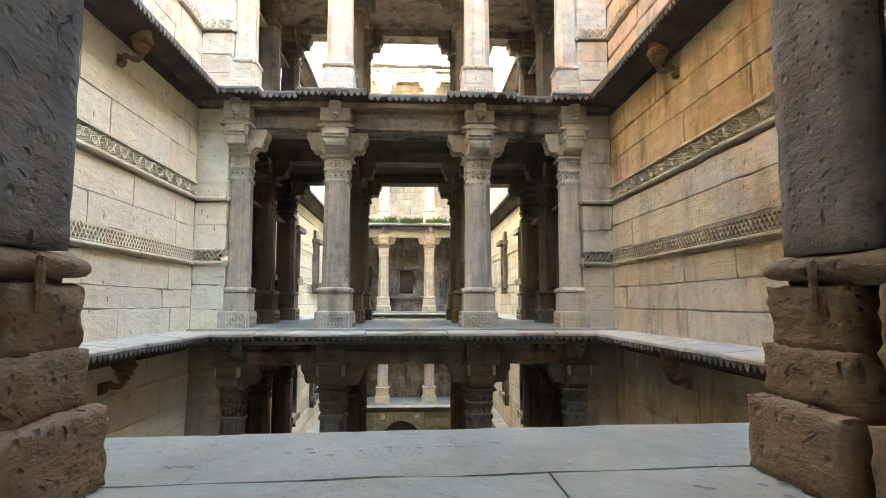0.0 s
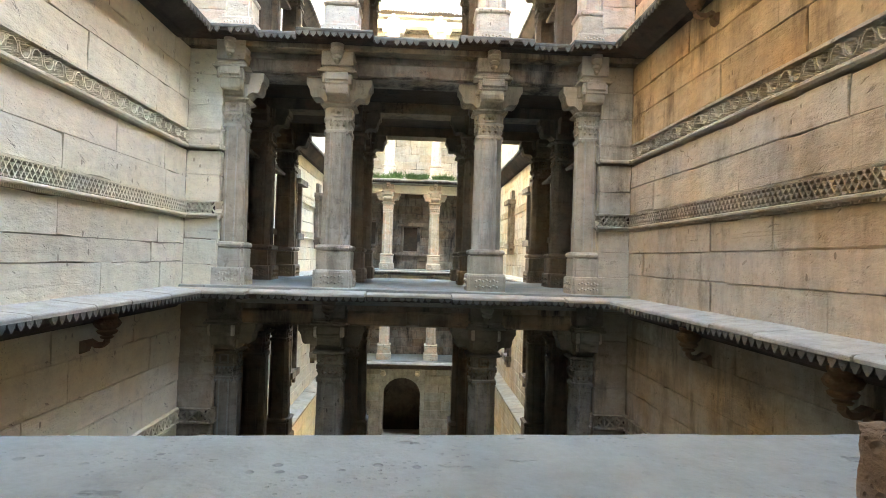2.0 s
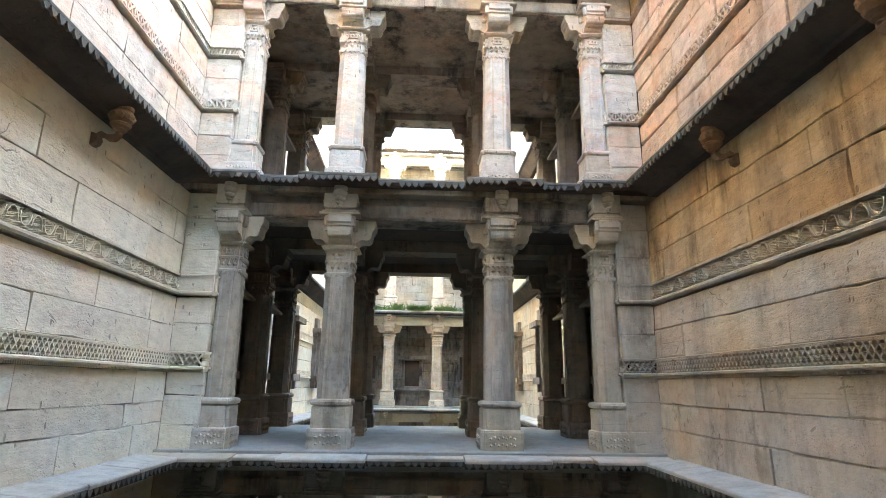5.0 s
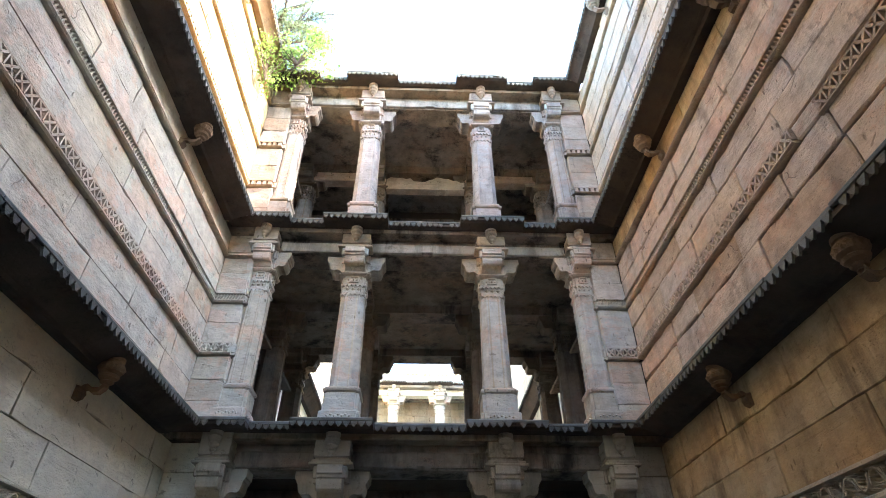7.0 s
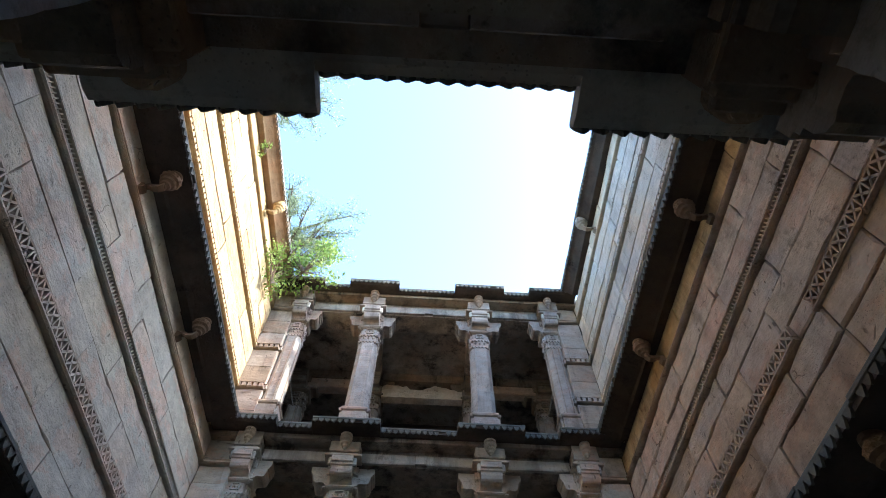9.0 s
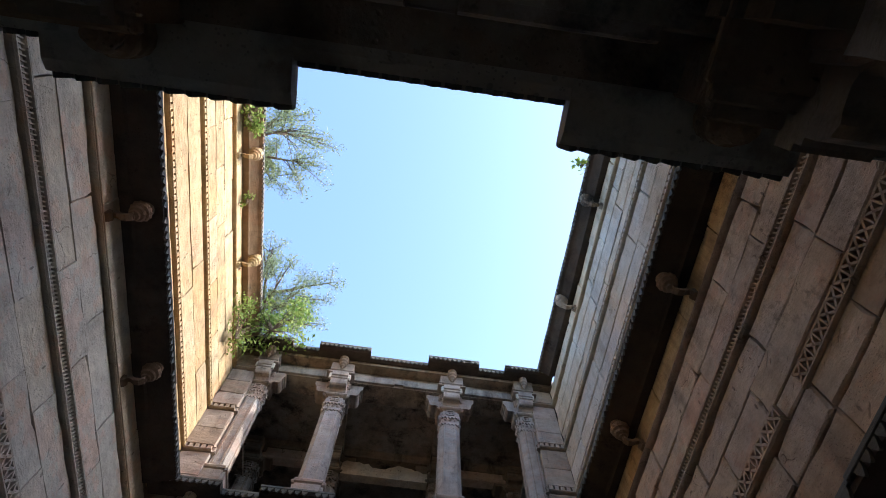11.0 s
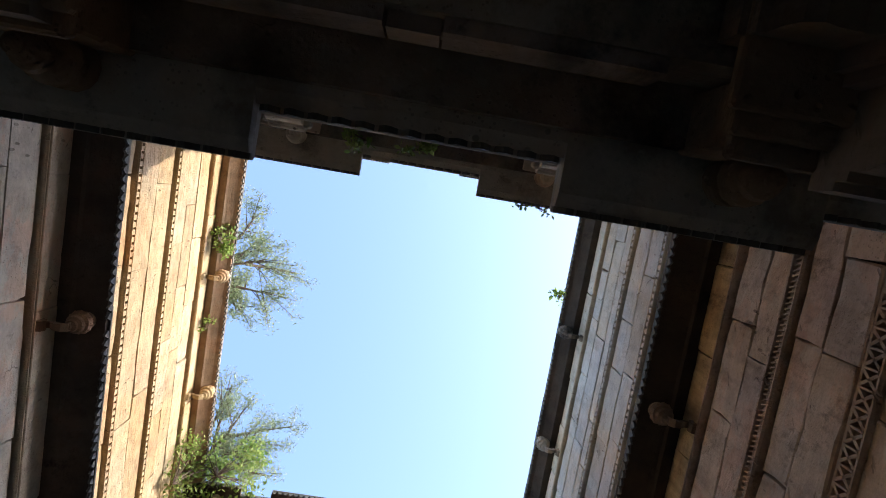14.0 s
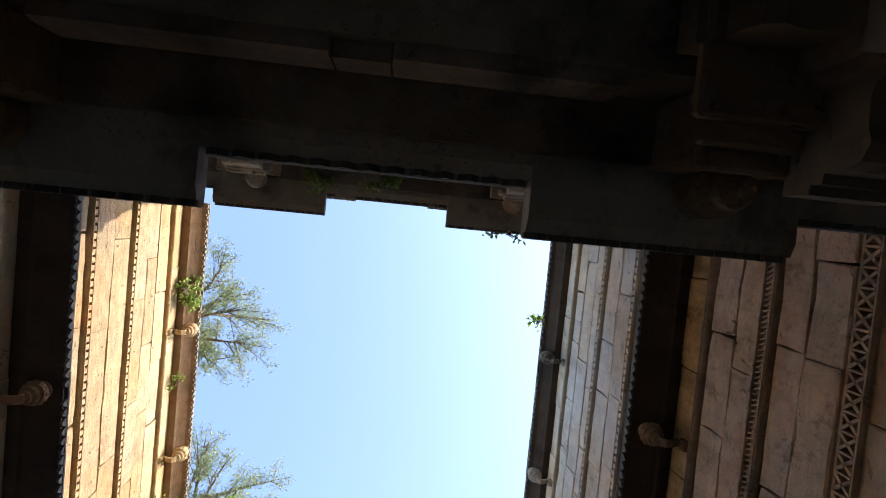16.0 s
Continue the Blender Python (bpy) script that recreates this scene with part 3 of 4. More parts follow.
def ledge_pendant(place, y, z, material):
    """A lotus bud hung under a ledge, with a curled strut from its tip back to the wall."""
    m = place(y, 0, .26)
    root = thing("pendant", "carved stone lotus-bud pendant under the ledge", "pendant", "ledge pendants")
    bud = part("bud", turned([(.03, -.47), (.045, -.455), (.03, -.435), (.075, -.42), (.09, -.40), (.06, -.385), (.115, -.36), (.135, -.33), (.10, -.31), (.15, -.28), (.165, -.22), (.12, -.19), (.125, -.16), (.135, -.15), (.135, -.05)], 16), material, root, smooth=False)
    bm = bmesh.new()
    for r, zz, w, tall in ((.158, -.235, .038, .05),):
        for q in range(12):
            a = q * math.pi / 6
            cx, cy = math.sin(a), math.cos(a)
            v = [bm.verts.new((cx * (r + e) + cy * du, cy * (r + e) - cx * du, zz + dz)) for du, dz, e in ((-w, tall, -.02), (-w * .8, -tall * .3, .0), (0, -tall, -.01), (w * .8, -tall * .3, .0), (w, tall, -.02))]
            tip = bm.verts.new((cx * (r + .018), cy * (r + .018), zz))
            for e in range(5):
                bm.faces.new((v[e], v[(e + 1) % 5], tip))
    part("petal", bm, material, bud)
    bud.matrix_basis = pose(m[0], y, z - .04) @ Matrix.Diagonal((.8, .8, .9, 1))
    bm = bmesh.new()
    curve = [(.27, -.45), (.22, -.50), (.15, -.50), (.09, -.46), (.05, -.47), (-.01, -.54)]
    rows = []
    for i, (d, w) in enumerate(curve):
        t = .045 - .004 * i
        rows.append([bm.verts.new(place(y + u, z + w + e, d)) for u, e in ((-t, -.025), (t, -.025), (t, .03), (-t, .03))])
    for p, q in zip(rows, rows[1:]):
        for i in range(4):
            bm.faces.new((p[i], p[(i + 1) % 4], q[(i + 1) % 4], q[i]))
    bm.faces.new(rows[0][::-1])
    bm.faces.new(rows[-1])
    part("strut", bm, material, root, "curled stone strut")
    bm = bmesh.new()
    extrude(bm, [(-.01, z - .60), (.05, z - .57), (.07, z - .52), (.05, z - .47), (-.01, z - .45)], y - .055, y + .055, place)
    part("boss", bm, material, root)


def side_wall(side, place, material, label):
    sgn = -1 if side == "left" else 1
    for k, (z, h) in enumerate(LEVELS):
        stuff = {("left", 7.79): M_GOLD, ("right", 7.79): M_WALL_R, ("right", 4.0): M_WALL_RED, ("left", 4.0): M_WALL_MID, ("right", -4.0): M_DAMP_DIM}.get((side, z), material)
        x0, x1 = sorted((sgn * (W + .095), sgn * (W + .6)))
        wall = tagged(part("wall_" + side, boxes((x0, x1, -9.4, 15.6, z, z + h)), M_JOINT_PALE if side == "left" or z < 3 else M_JOINT), label, "wall", kind="structure")
        rows_ = course_list(z, h)
        upper = [c for c in rows_ if side == "right" and (c[0] > z + 2.49 and z == 0.0 or c[0] > z + 3.1 and z == 4.0)]
        courses(place, 1.6, 10.468, upper, M_IRON, wall, 1.1, proud=.012, worn=1.2)
        courses(place, 1.6, 10.468, [c for c in rows_ if c not in upper], stuff, wall, 1.6 if side == "left" else 1.75 if z < 3 else 1.2, proud=.007 if side == "left" else .016, worn=.5 if z < 3 else 1.0 if side == "left" else 2.0)
        for a, b, kind in BANDS[z]:
            runs_ = [(1.6, 5.42, -.07), (5.80, 10.468, 0.0)] if (side, z, kind) == ("right", 4.0, "star") else [(1.6, 10.468, 0.0)]
            for u0, u1, dz in runs_:
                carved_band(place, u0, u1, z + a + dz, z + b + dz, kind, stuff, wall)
            if len(runs_) > 1:
                block("stone_block", place, 5.42, 5.80, z + a - .02, z + b, .01, stuff, wall, .02, worn=1.5)
        # Cove colour follows the light: brown for the sunlit top-left ledge, shade-black elsewhere.
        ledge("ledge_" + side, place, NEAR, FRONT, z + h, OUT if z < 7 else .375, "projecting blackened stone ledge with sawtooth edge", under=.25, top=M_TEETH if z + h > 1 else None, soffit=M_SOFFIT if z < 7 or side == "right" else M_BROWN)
        for y in (5.62, 7.95) if z < 7 else (5.82, 8.1):
            ledge_pendant(place, y, z + h, M_BROWN if z < 7 else M_GOLD if side == "left" else M_BEAM)


side_wall("left", left, M_WALL_L, "pale yellow sandstone block wall with carved bands")
side_wall("right", right, M_WALL_R, "ochre sandstone block wall with carved bands")

column = make_column("column", "weathered grey sandstone column with scrolled bracket capital", M_COL)
# Paler copy of the column: the farther court's brighter light put into its colour.
pale_column = make_column("column", "pale cream sandstone column of the far pavilion", M_WALL_MID)
tan_column = make_column("column", "sun-bleached tan sandstone column of the top storey", M_TAN)
mid_column = make_column("column", "pale weathered sandstone column of the middle storey", M_WALL_MID)
# Darker copy of the column: the lowest storey's dimness put into its stone.
low_column = make_column("column", "dark grey-green sandstone column of the lowest storey", M_GREY_GREEN)
dark_column = make_column("column", "dark brown sandstone column inside the pavilion", M_INNER, False)

SEGMENTS = [(-W, -2.43, 0.0), (-2.43, -1.83, .17), (-1.83, -.66, 0.0), (-.66, .66, .21), (.66, 1.83, 0.0), (1.83, 2.43, .17), (2.43, W, 0.0)]


def facade(edge, face, levels, xs, label, skip=(), shift=0.0):
    """Ledges, beams, columns and pilasters of one pavilion front. face: -1 looks to -y, +1 to +y."""
    yc = edge - face * .85
    for z, h in levels:
        place = (lambda u, z, d: (u, edge + .62 - d, z)) if face < 0 else (lambda u, z, d: (u, edge - .62 + d, z))
        root = thing("cornice", label, "cornice", kind="structure")
        for a, b, back in SEGMENTS:
            a, b = (a if a == -W else a + shift), (b if b == W else b + shift)
            # Near coves use pale stone to brighten their dim undersides.
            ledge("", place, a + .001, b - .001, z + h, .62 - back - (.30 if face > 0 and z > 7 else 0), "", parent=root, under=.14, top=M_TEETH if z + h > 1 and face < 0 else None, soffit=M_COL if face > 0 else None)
        y0, y1 = sorted((edge - face * .60, edge - face * 1.1))
        bm = boxes((-W, W, y0, y1, z + h * .8625, z + h - .06))
        beam = tagged(part("beam", bm, M_BEAM), "long weathered stone lintel over the columns", "beam", kind="structure")
        bm = bmesh.new()
        for a, b, f0 in ((-2.62, -1.52, .868), (-.96, -.04, .868), (-.03, .16, .880), (.17, .96, .868), (1.52, 2.62, .868)):
            extrude(bm, [(-.0, z + h * f0), (.075, z + h * f0), (.085, z + h * .874), (.085, z + h * .916), (.05, z + h * .924), (.0, z + h * .924)], a, b, place)
        part("lintel_face", bm, M_COL if 3 < z < 7 and face < 0 else M_BEAM, beam, "projecting lintel fillet")
        for i, x in enumerate(xs):
            if (z, i) in skip:
                continue
            copy_thing(tan_column if z > 7 else mid_column if z > 3 else low_column if z < 0 else column, set_at(x, yc, z + .06, h, 0 if face < 0 else 180))
        for sgn in (-1, 1):
            copy_thing(tan_column if z > 7 else mid_column if z > 3 else low_column if z < 0 else column, set_at(sgn * 2.88, yc - face * -.12, z + .06, h, 0 if face < 0 else 180, .86))
            x0, x1 = sorted((sgn * 3.03, sgn * W))
            y0, y1 = sorted((edge - face * .47, edge - face * 1.3))
            pil = tagged(part("pilaster", boxes((x0 + .095 * (sgn > 0), x1 - .095 * (sgn < 0), y0 + .095 * (face < 0), y1 - .095 * (face > 0), z, z + h - .2)), M_JOINT_PALE), "sandstone block pilaster in the corner of the court", "pilaster")
            fp = (lambda u, zz, d: (u, y0 - d, zz)) if face < 0 else (lambda u, zz, d: (u, y1 + d, zz))
            sp = (lambda u, zz, d: (sgn * (3.03 - d), u, zz))
            mat = M_INNER if face > 0 else M_TAN if z > 7 else M_DAMP_DIM if z < 0 else M_WALL_MID if z > 3 else M_WALL_L if sgn < 0 else M_COL
            cl = course_list(z, h)
            for p, q in cl:
                block("stone_block", fp, x0, x1 - .004, p, q, rng.uniform(0, .01), mat, pil)
                block("stone_block", sp, y0, y1, p, q, rng.uniform(0, .01), mat, pil)
            for a, b, kind in BANDS[z]:
                kind = "plain" if kind == "leaf" else kind
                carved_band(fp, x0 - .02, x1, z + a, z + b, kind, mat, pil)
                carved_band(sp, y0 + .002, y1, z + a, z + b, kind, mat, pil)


facade(FRONT, -1, LEVELS, (-1.24, 1.24), "stepped stone cornice with blackened sawtooth fringe")
facade(NEAR, 1, LEVELS[1:], (-1.28, 1.46), "stepped stone cornice overhead, black against the sky", skip={(0.0, 0), (0.0, 1)}, shift=.1)

# floors, ceilings and inner rows of the pavilion across the court
low_floor = None
BACK = 15.6
for z, h in LEVELS:
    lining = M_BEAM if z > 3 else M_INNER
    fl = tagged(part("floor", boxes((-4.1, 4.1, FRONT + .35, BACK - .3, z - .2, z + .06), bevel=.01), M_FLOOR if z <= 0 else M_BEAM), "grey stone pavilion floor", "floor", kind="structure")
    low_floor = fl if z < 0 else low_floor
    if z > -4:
        tagged(part("ceiling", boxes((-4.1, 4.1, FRONT + .9, BACK - .4, z - .34, z - .21)), M_BEAM if z > 5 else M_INSIDE), "dark stone ceiling slab", "ceiling", kind="structure")
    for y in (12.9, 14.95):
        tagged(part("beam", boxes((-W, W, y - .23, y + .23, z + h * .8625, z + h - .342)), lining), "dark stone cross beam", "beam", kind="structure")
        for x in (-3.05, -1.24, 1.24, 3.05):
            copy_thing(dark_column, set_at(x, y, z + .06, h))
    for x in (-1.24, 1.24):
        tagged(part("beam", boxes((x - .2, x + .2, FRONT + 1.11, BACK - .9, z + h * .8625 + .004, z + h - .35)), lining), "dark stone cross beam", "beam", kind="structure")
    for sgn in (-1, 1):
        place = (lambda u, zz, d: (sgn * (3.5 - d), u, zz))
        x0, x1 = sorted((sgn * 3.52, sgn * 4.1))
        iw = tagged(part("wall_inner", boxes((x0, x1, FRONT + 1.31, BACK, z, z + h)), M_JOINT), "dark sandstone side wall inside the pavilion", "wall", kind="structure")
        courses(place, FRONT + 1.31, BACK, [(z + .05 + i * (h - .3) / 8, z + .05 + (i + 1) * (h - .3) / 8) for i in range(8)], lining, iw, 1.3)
for z, h in LEVELS[1:]:
    k = h / 4.0
    for sgn in (-1, 1):
        for y in (11.85, 13.95):
            place = (lambda u, zz, d: (sgn * (3.5 - d), u, zz))
            root = thing("wall_niche", "dark carved wall niche with shelf, colonnettes and hood", "niche", "pavilion niches")
            for nm, a, b, p, q, d0, d1 in (("back_panel", -.42, .42, 1.15, 2.35, .012, .03), ("colonnette", -.5, -.40, 1.15, 2.35, .012, .2), ("colonnette", .40, .5, 1.15, 2.35, .012, .2),
                                           ("shelf", -.62, .62, 1.02, 1.15, .012, .36), ("shelf_bracket", -.4, -.26, .82, 1.02, .012, .24), ("shelf_bracket", .26, .4, .82, 1.02, .012, .24),
                                           ("architrave", -.56, .56, 2.35, 2.47, .012, .26)):
                bm = bmesh.new()
                extrude(bm, [(d0, z + p * k), (d1, z + p * k), (d1 - .01, z + q * k), (d0, z + q * k)], y + a, y + b, place)
                part(nm, bm, M_INNER, root)
            bm = bmesh.new()
            extrude(bm, [(.012, z + 2.47 * k), (.48, z + 2.40 * k), (.50, z + 2.44 * k), (.3, z + 2.62 * k), (.2, z + 2.85 * k), (.012, z + 2.95 * k)], y - .66, y + .66, place)
            part("hood", bm, M_BEAM, root, "sloping stone hood")
tagged(part("roof", boxes((-4.15, 4.15, FRONT + .35, BACK, TOP - .2, TOP + .06)), M_BEAM), "weathered flat stone roof of the pavilion", "roof", kind="structure")
tagged(part("ceiling", boxes((-4.1, 4.1, FRONT + .9, BACK - .4, TOP - .34, TOP - .21)), M_BEAM), "dark stone slab ceiling", "ceiling", kind="structure")

# ---- the pavilion underfoot ----
SLAB = -0.07
tagged(part("floor_lower", boxes((-4.1, 4.1, -1.8, 2.25, -.75, -.47)), M_FLOOR), "grey dusty stone floor, one step down", "floor", kind="structure")
near_floor = tagged(part("floor_sill", boxes((-4.1, 4.1, 2.251, 3.50, -.5, SLAB - .012)), M_JOINT), "raised stone sill at the edge of the court", "floor", kind="structure")


def paving(x0, x1, y0, y1):
    bm = bmesh.new()
    nx, ny = max(2, int((x1 - x0) / .12)), max(2, int((y1 - y0) / .12))
    g = [[bm.verts.new((x0 + (x1 - x0) * i / nx, y0 + (y1 - y0) * j / ny + (.0 if 0 < j < ny else .012 * noise.noise((i * .9 + x0, j * 7.1, 3.3))),
                        SLAB + .006 * noise.noise((i * .35 + x0 * 3, j * .35 + y0 * 3, 1.0)) - (.004 if j in (0, ny) or i in (0, nx) else 0))) for j in range(ny + 1)] for i in range(nx + 1)]
    for i in range(nx):
        for j in range(ny):
            bm.faces.new((g[i][j], g[i + 1][j], g[i + 1][j + 1], g[i][j + 1]))
    ext = bmesh.ops.extrude_edge_only(bm, edges=[e for e in bm.edges if e.is_boundary])
    for v in (q for q in ext["geom"] if isinstance(q, bmesh.types.BMVert)):
        v.co.z = SLAB - .13
    for v in bm.verts:
        v.co.y += .053 * v.co.x * min(1, max(0, (v.co.y - 2.4) / .6))
    return bm


for x0, x1, y0, y1 in ((-4.1, 4.1, 3.008, 3.66), (-4.1, .562, 2.255, 2.995), (.570, 4.1, 2.255, 2.995)):
    part("paving_slab", paving(x0, x1, y0, y1), M_FLOOR, near_floor, "worn grey stone slab")
ledge("ledge_near", north(NEAR - .5), -3.07, 3.07, SLAB - .14, .44, "blackened sawtooth ledge under the sill", under=.3)
tagged(part("wall_behind", boxes((-4.1, 4.1, -9.4, -9.0, -.7, 12)), M_WALL_L), "pale stone wall closing the court behind", "wall", kind="structure")
tagged(part("floor_behind", boxes((-4.1, 4.1, -9.0, -1.8, -.75, -.48)), M_FLOOR), "grey stone floor of the court behind", "floor", kind="structure")
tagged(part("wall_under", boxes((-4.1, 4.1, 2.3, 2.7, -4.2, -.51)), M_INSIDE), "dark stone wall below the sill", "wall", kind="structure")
for z, h in LEVELS[1:]:
    tagged(part("ceiling", boxes((-4.1, 4.1, -1.8, NEAR - .9, z + h - .34, z + h - .21)), M_BEAM), "dark stone ceiling slab", "ceiling", kind="structure")
    tagged(part("floor_upper", boxes((-4.1, 4.1, -1.8, NEAR - .35, z + h - .2, z + h + .06)), M_BEAM), "stone floor of the storey above", "floor", kind="structure")
    for x in (-1.28, 1.46):
        tagged(part("beam", boxes((x - .2, x + .2, -1.8, NEAR - 1.11, z + h * .8625 + .004, z + h - .35)), M_INNER), "dark stone cross beam", "beam", kind="structure")
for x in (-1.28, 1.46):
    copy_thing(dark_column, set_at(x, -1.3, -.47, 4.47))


def rough_box(x0, x1, y0, y1, z0, z1, amp, seed, step=.05):
    """A worn stone: a box cut fine, its faces pushed in and out, its edges rubbed round."""
    bm = bmesh.new()
    bx(bm, x0, x1, y0, y1, z0, z1)
    for axis, (a, b) in enumerate(((x0, x1), (y0, y1), (z0, z1))):
        n = int((b - a) / step)
        for i in range(1, n):
            co, no = [0, 0, 0], [0, 0, 0]
            co[axis], no[axis] = a + (b - a) * i / n, 1
            bmesh.ops.bisect_plane(bm, geom=list(bm.verts) + list(bm.edges) + list(bm.faces), plane_co=co, plane_no=no)
    c = Vector(((x0 + x1) / 2, (y0 + y1) / 2, (z0 + z1) / 2))
    hs = Vector(((x1 - x0) / 2, (y1 - y0) / 2, (z1 - z0) / 2))
    bm.normal_update()
    for v in bm.verts:
        p = v.co.copy()
        q = p * 3.1 + Vector((seed, seed * 2.3, 0))
        layer = noise.noise((q.x * .6, q.y * .6, q.z * 3.2))
        k = noise.fractal(Vector((q.x * 5, q.y * 5, q.z * 8 + q.y * 3)), .9, 2.0, 4) * .75 + layer * .22
        near_edge = sorted(hs[i] - abs(p[i] - c[i]) for i in range(3))[1]
        rub = max(0.0, .02 - near_edge) * .3
        v.co = p + v.normal * (1.05 * amp * k - rub)
    return bm


def pier(x, y, hw, left_side):
    """The near pier: plinth, two base blocks, a rolled torus and a pitted shaft."""
    root = thing("pier", "rough weathered brown stone pier at the sill", "pier", "sill piers")
    s = 1 if left_side else -1
    sd = 3.0 if left_side else 9.0
    cut = (y - .11, y - .19) if not left_side else (y - .36, y - .36)
    part("plinth", rough_box(x - hw, x + hw, cut[0], y + .33, SLAB, SLAB + .25, .016, sd, .03), M_PIER, root, smooth=True)
    if not left_side:
        part("plinth", rough_box(x - hw, x + hw, y - .44, cut[1], SLAB, SLAB + .25, .016, sd + 7, .03), M_PIER, root, smooth=True)
        part("shaft", rough_box(x - hw + .13, x + hw - .13, y - .46, y - .19, SLAB + .73, 3.0, .01, sd + 8, .06), M_PIER_GREY, root, "pitted grey shaft", smooth=True)
        # Near-black filler, added so that the open slot reads dark.
        part("core", boxes((x - hw + .2, x + hw - .2, y - .20, y - .09, SLAB + .02, 2.98)), M_SOFFIT, root, "dark filler painting the shade in the slot between the halves")
    part("base_block", rough_box(x - hw + .05, x + hw - .05, max(y - .31, cut[0]), y + .29, SLAB + .245, SLAB + .42, .02, sd + 1, .03), M_PIER, root, smooth=True)
    part("base_block", rough_box(x - hw + .065, x + hw - .065, y - .06, y + .27, SLAB + .415, SLAB + .61, .024, sd + 2, .026), M_PIER, root, smooth=True)
    part("base_block", rough_box(x - hw + .065, x + hw - .065, y - .31, y - (.13 if left_side else .18), SLAB + .245 + (.17 if left_side else 0), SLAB + .61, .022, sd + 2.4, .026), M_PIER, root, smooth=True)
    bm = bmesh.new()
    pts = [(.0, 0), (.045, .0), (.045, .022), (.07, .024), (.088, .032), (.097, .048), (.097, .066), (.088, .082), (.07, .092), (.04, .102), (0, .114)]
    rings = []
    for d, z in pts:
        hx, hy = hw - .16 + d, .19 + d
        zz = SLAB + .612 + z * .9
        rings.append([(x - hx, y - hy - .02, zz), (x + hx, y - hy - .02, zz), (x + hx, y + hy, zz), (x - hx, y + hy, zz)])
    t = loft(rings)
    bmesh.ops.subdivide_edges(t, edges=[e for e in t.edges if e.calc_length() > .2], cuts=6, use_grid_fill=True)
    for v in t.verts:
        v.co += v.normal * 0 + Vector((noise.noise(v.co * 9), noise.noise(v.co * 9 + Vector((5, 0, 0))), noise.noise(v.co * 9 + Vector((0, 7, 0))))) * .008
    part("torus", t, M_PIER, root, "rolled brown moulding", smooth=True)
    part("shaft", rough_box(x - hw + .10, x + hw - .10, (y - .26 if left_side else y - .10), y + .24, SLAB + .71, 3.0, .010, sd + 5, .06), M_PIER_GREY, root, "pitted grey shaft", smooth=True)
    inner = x + s * (hw - .06)
    part("cramp", boxes((min(inner, inner + s * .02), max(inner, inner + s * .02), y + .02, y + .05, SLAB + .53, SLAB + .69), bevel=.008), M_PIER, root, "thin stone cramp")
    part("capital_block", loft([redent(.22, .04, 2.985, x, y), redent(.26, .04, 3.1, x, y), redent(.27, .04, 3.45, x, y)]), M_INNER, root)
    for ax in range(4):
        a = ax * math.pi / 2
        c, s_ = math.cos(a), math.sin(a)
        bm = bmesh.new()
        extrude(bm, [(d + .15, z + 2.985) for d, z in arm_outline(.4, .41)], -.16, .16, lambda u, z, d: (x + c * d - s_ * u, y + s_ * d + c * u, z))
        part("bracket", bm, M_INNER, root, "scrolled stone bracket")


for x in (-1.28, 1.46):
    root = thing("impost", "stepped dark stone impost under the near lintel", "impost", "near imposts")
    for nm, q in (("slab", (x - .36, x + .36, 2.40, 3.10, 3.26, 3.315)), ("slab", (x - .31, x + .31, 2.45, 3.17, 3.318, 3.375)), ("slab", (x - .27, x + .27, 2.95, 3.24, 3.378, 3.44)),
                  ("block", (x - .24, x + .24, 2.95, 3.20, 3.443, 3.86))):
        part(nm, boxes(q, bevel=.012), M_PIER, root)
    part("bud", turned([(.012, 3.50), (.04, 3.52), (.03, 3.55), (.075, 3.59), (.085, 3.63), (.06, 3.65), (.105, 3.69), (.11, 3.74), (.075, 3.76), (.11, 3.78), (.11, 3.86)], 14, x, 3.27), M_PIER, root)
pier(-1.215, 2.63, .39, True)
pier(1.655, 2.72, .39, False)

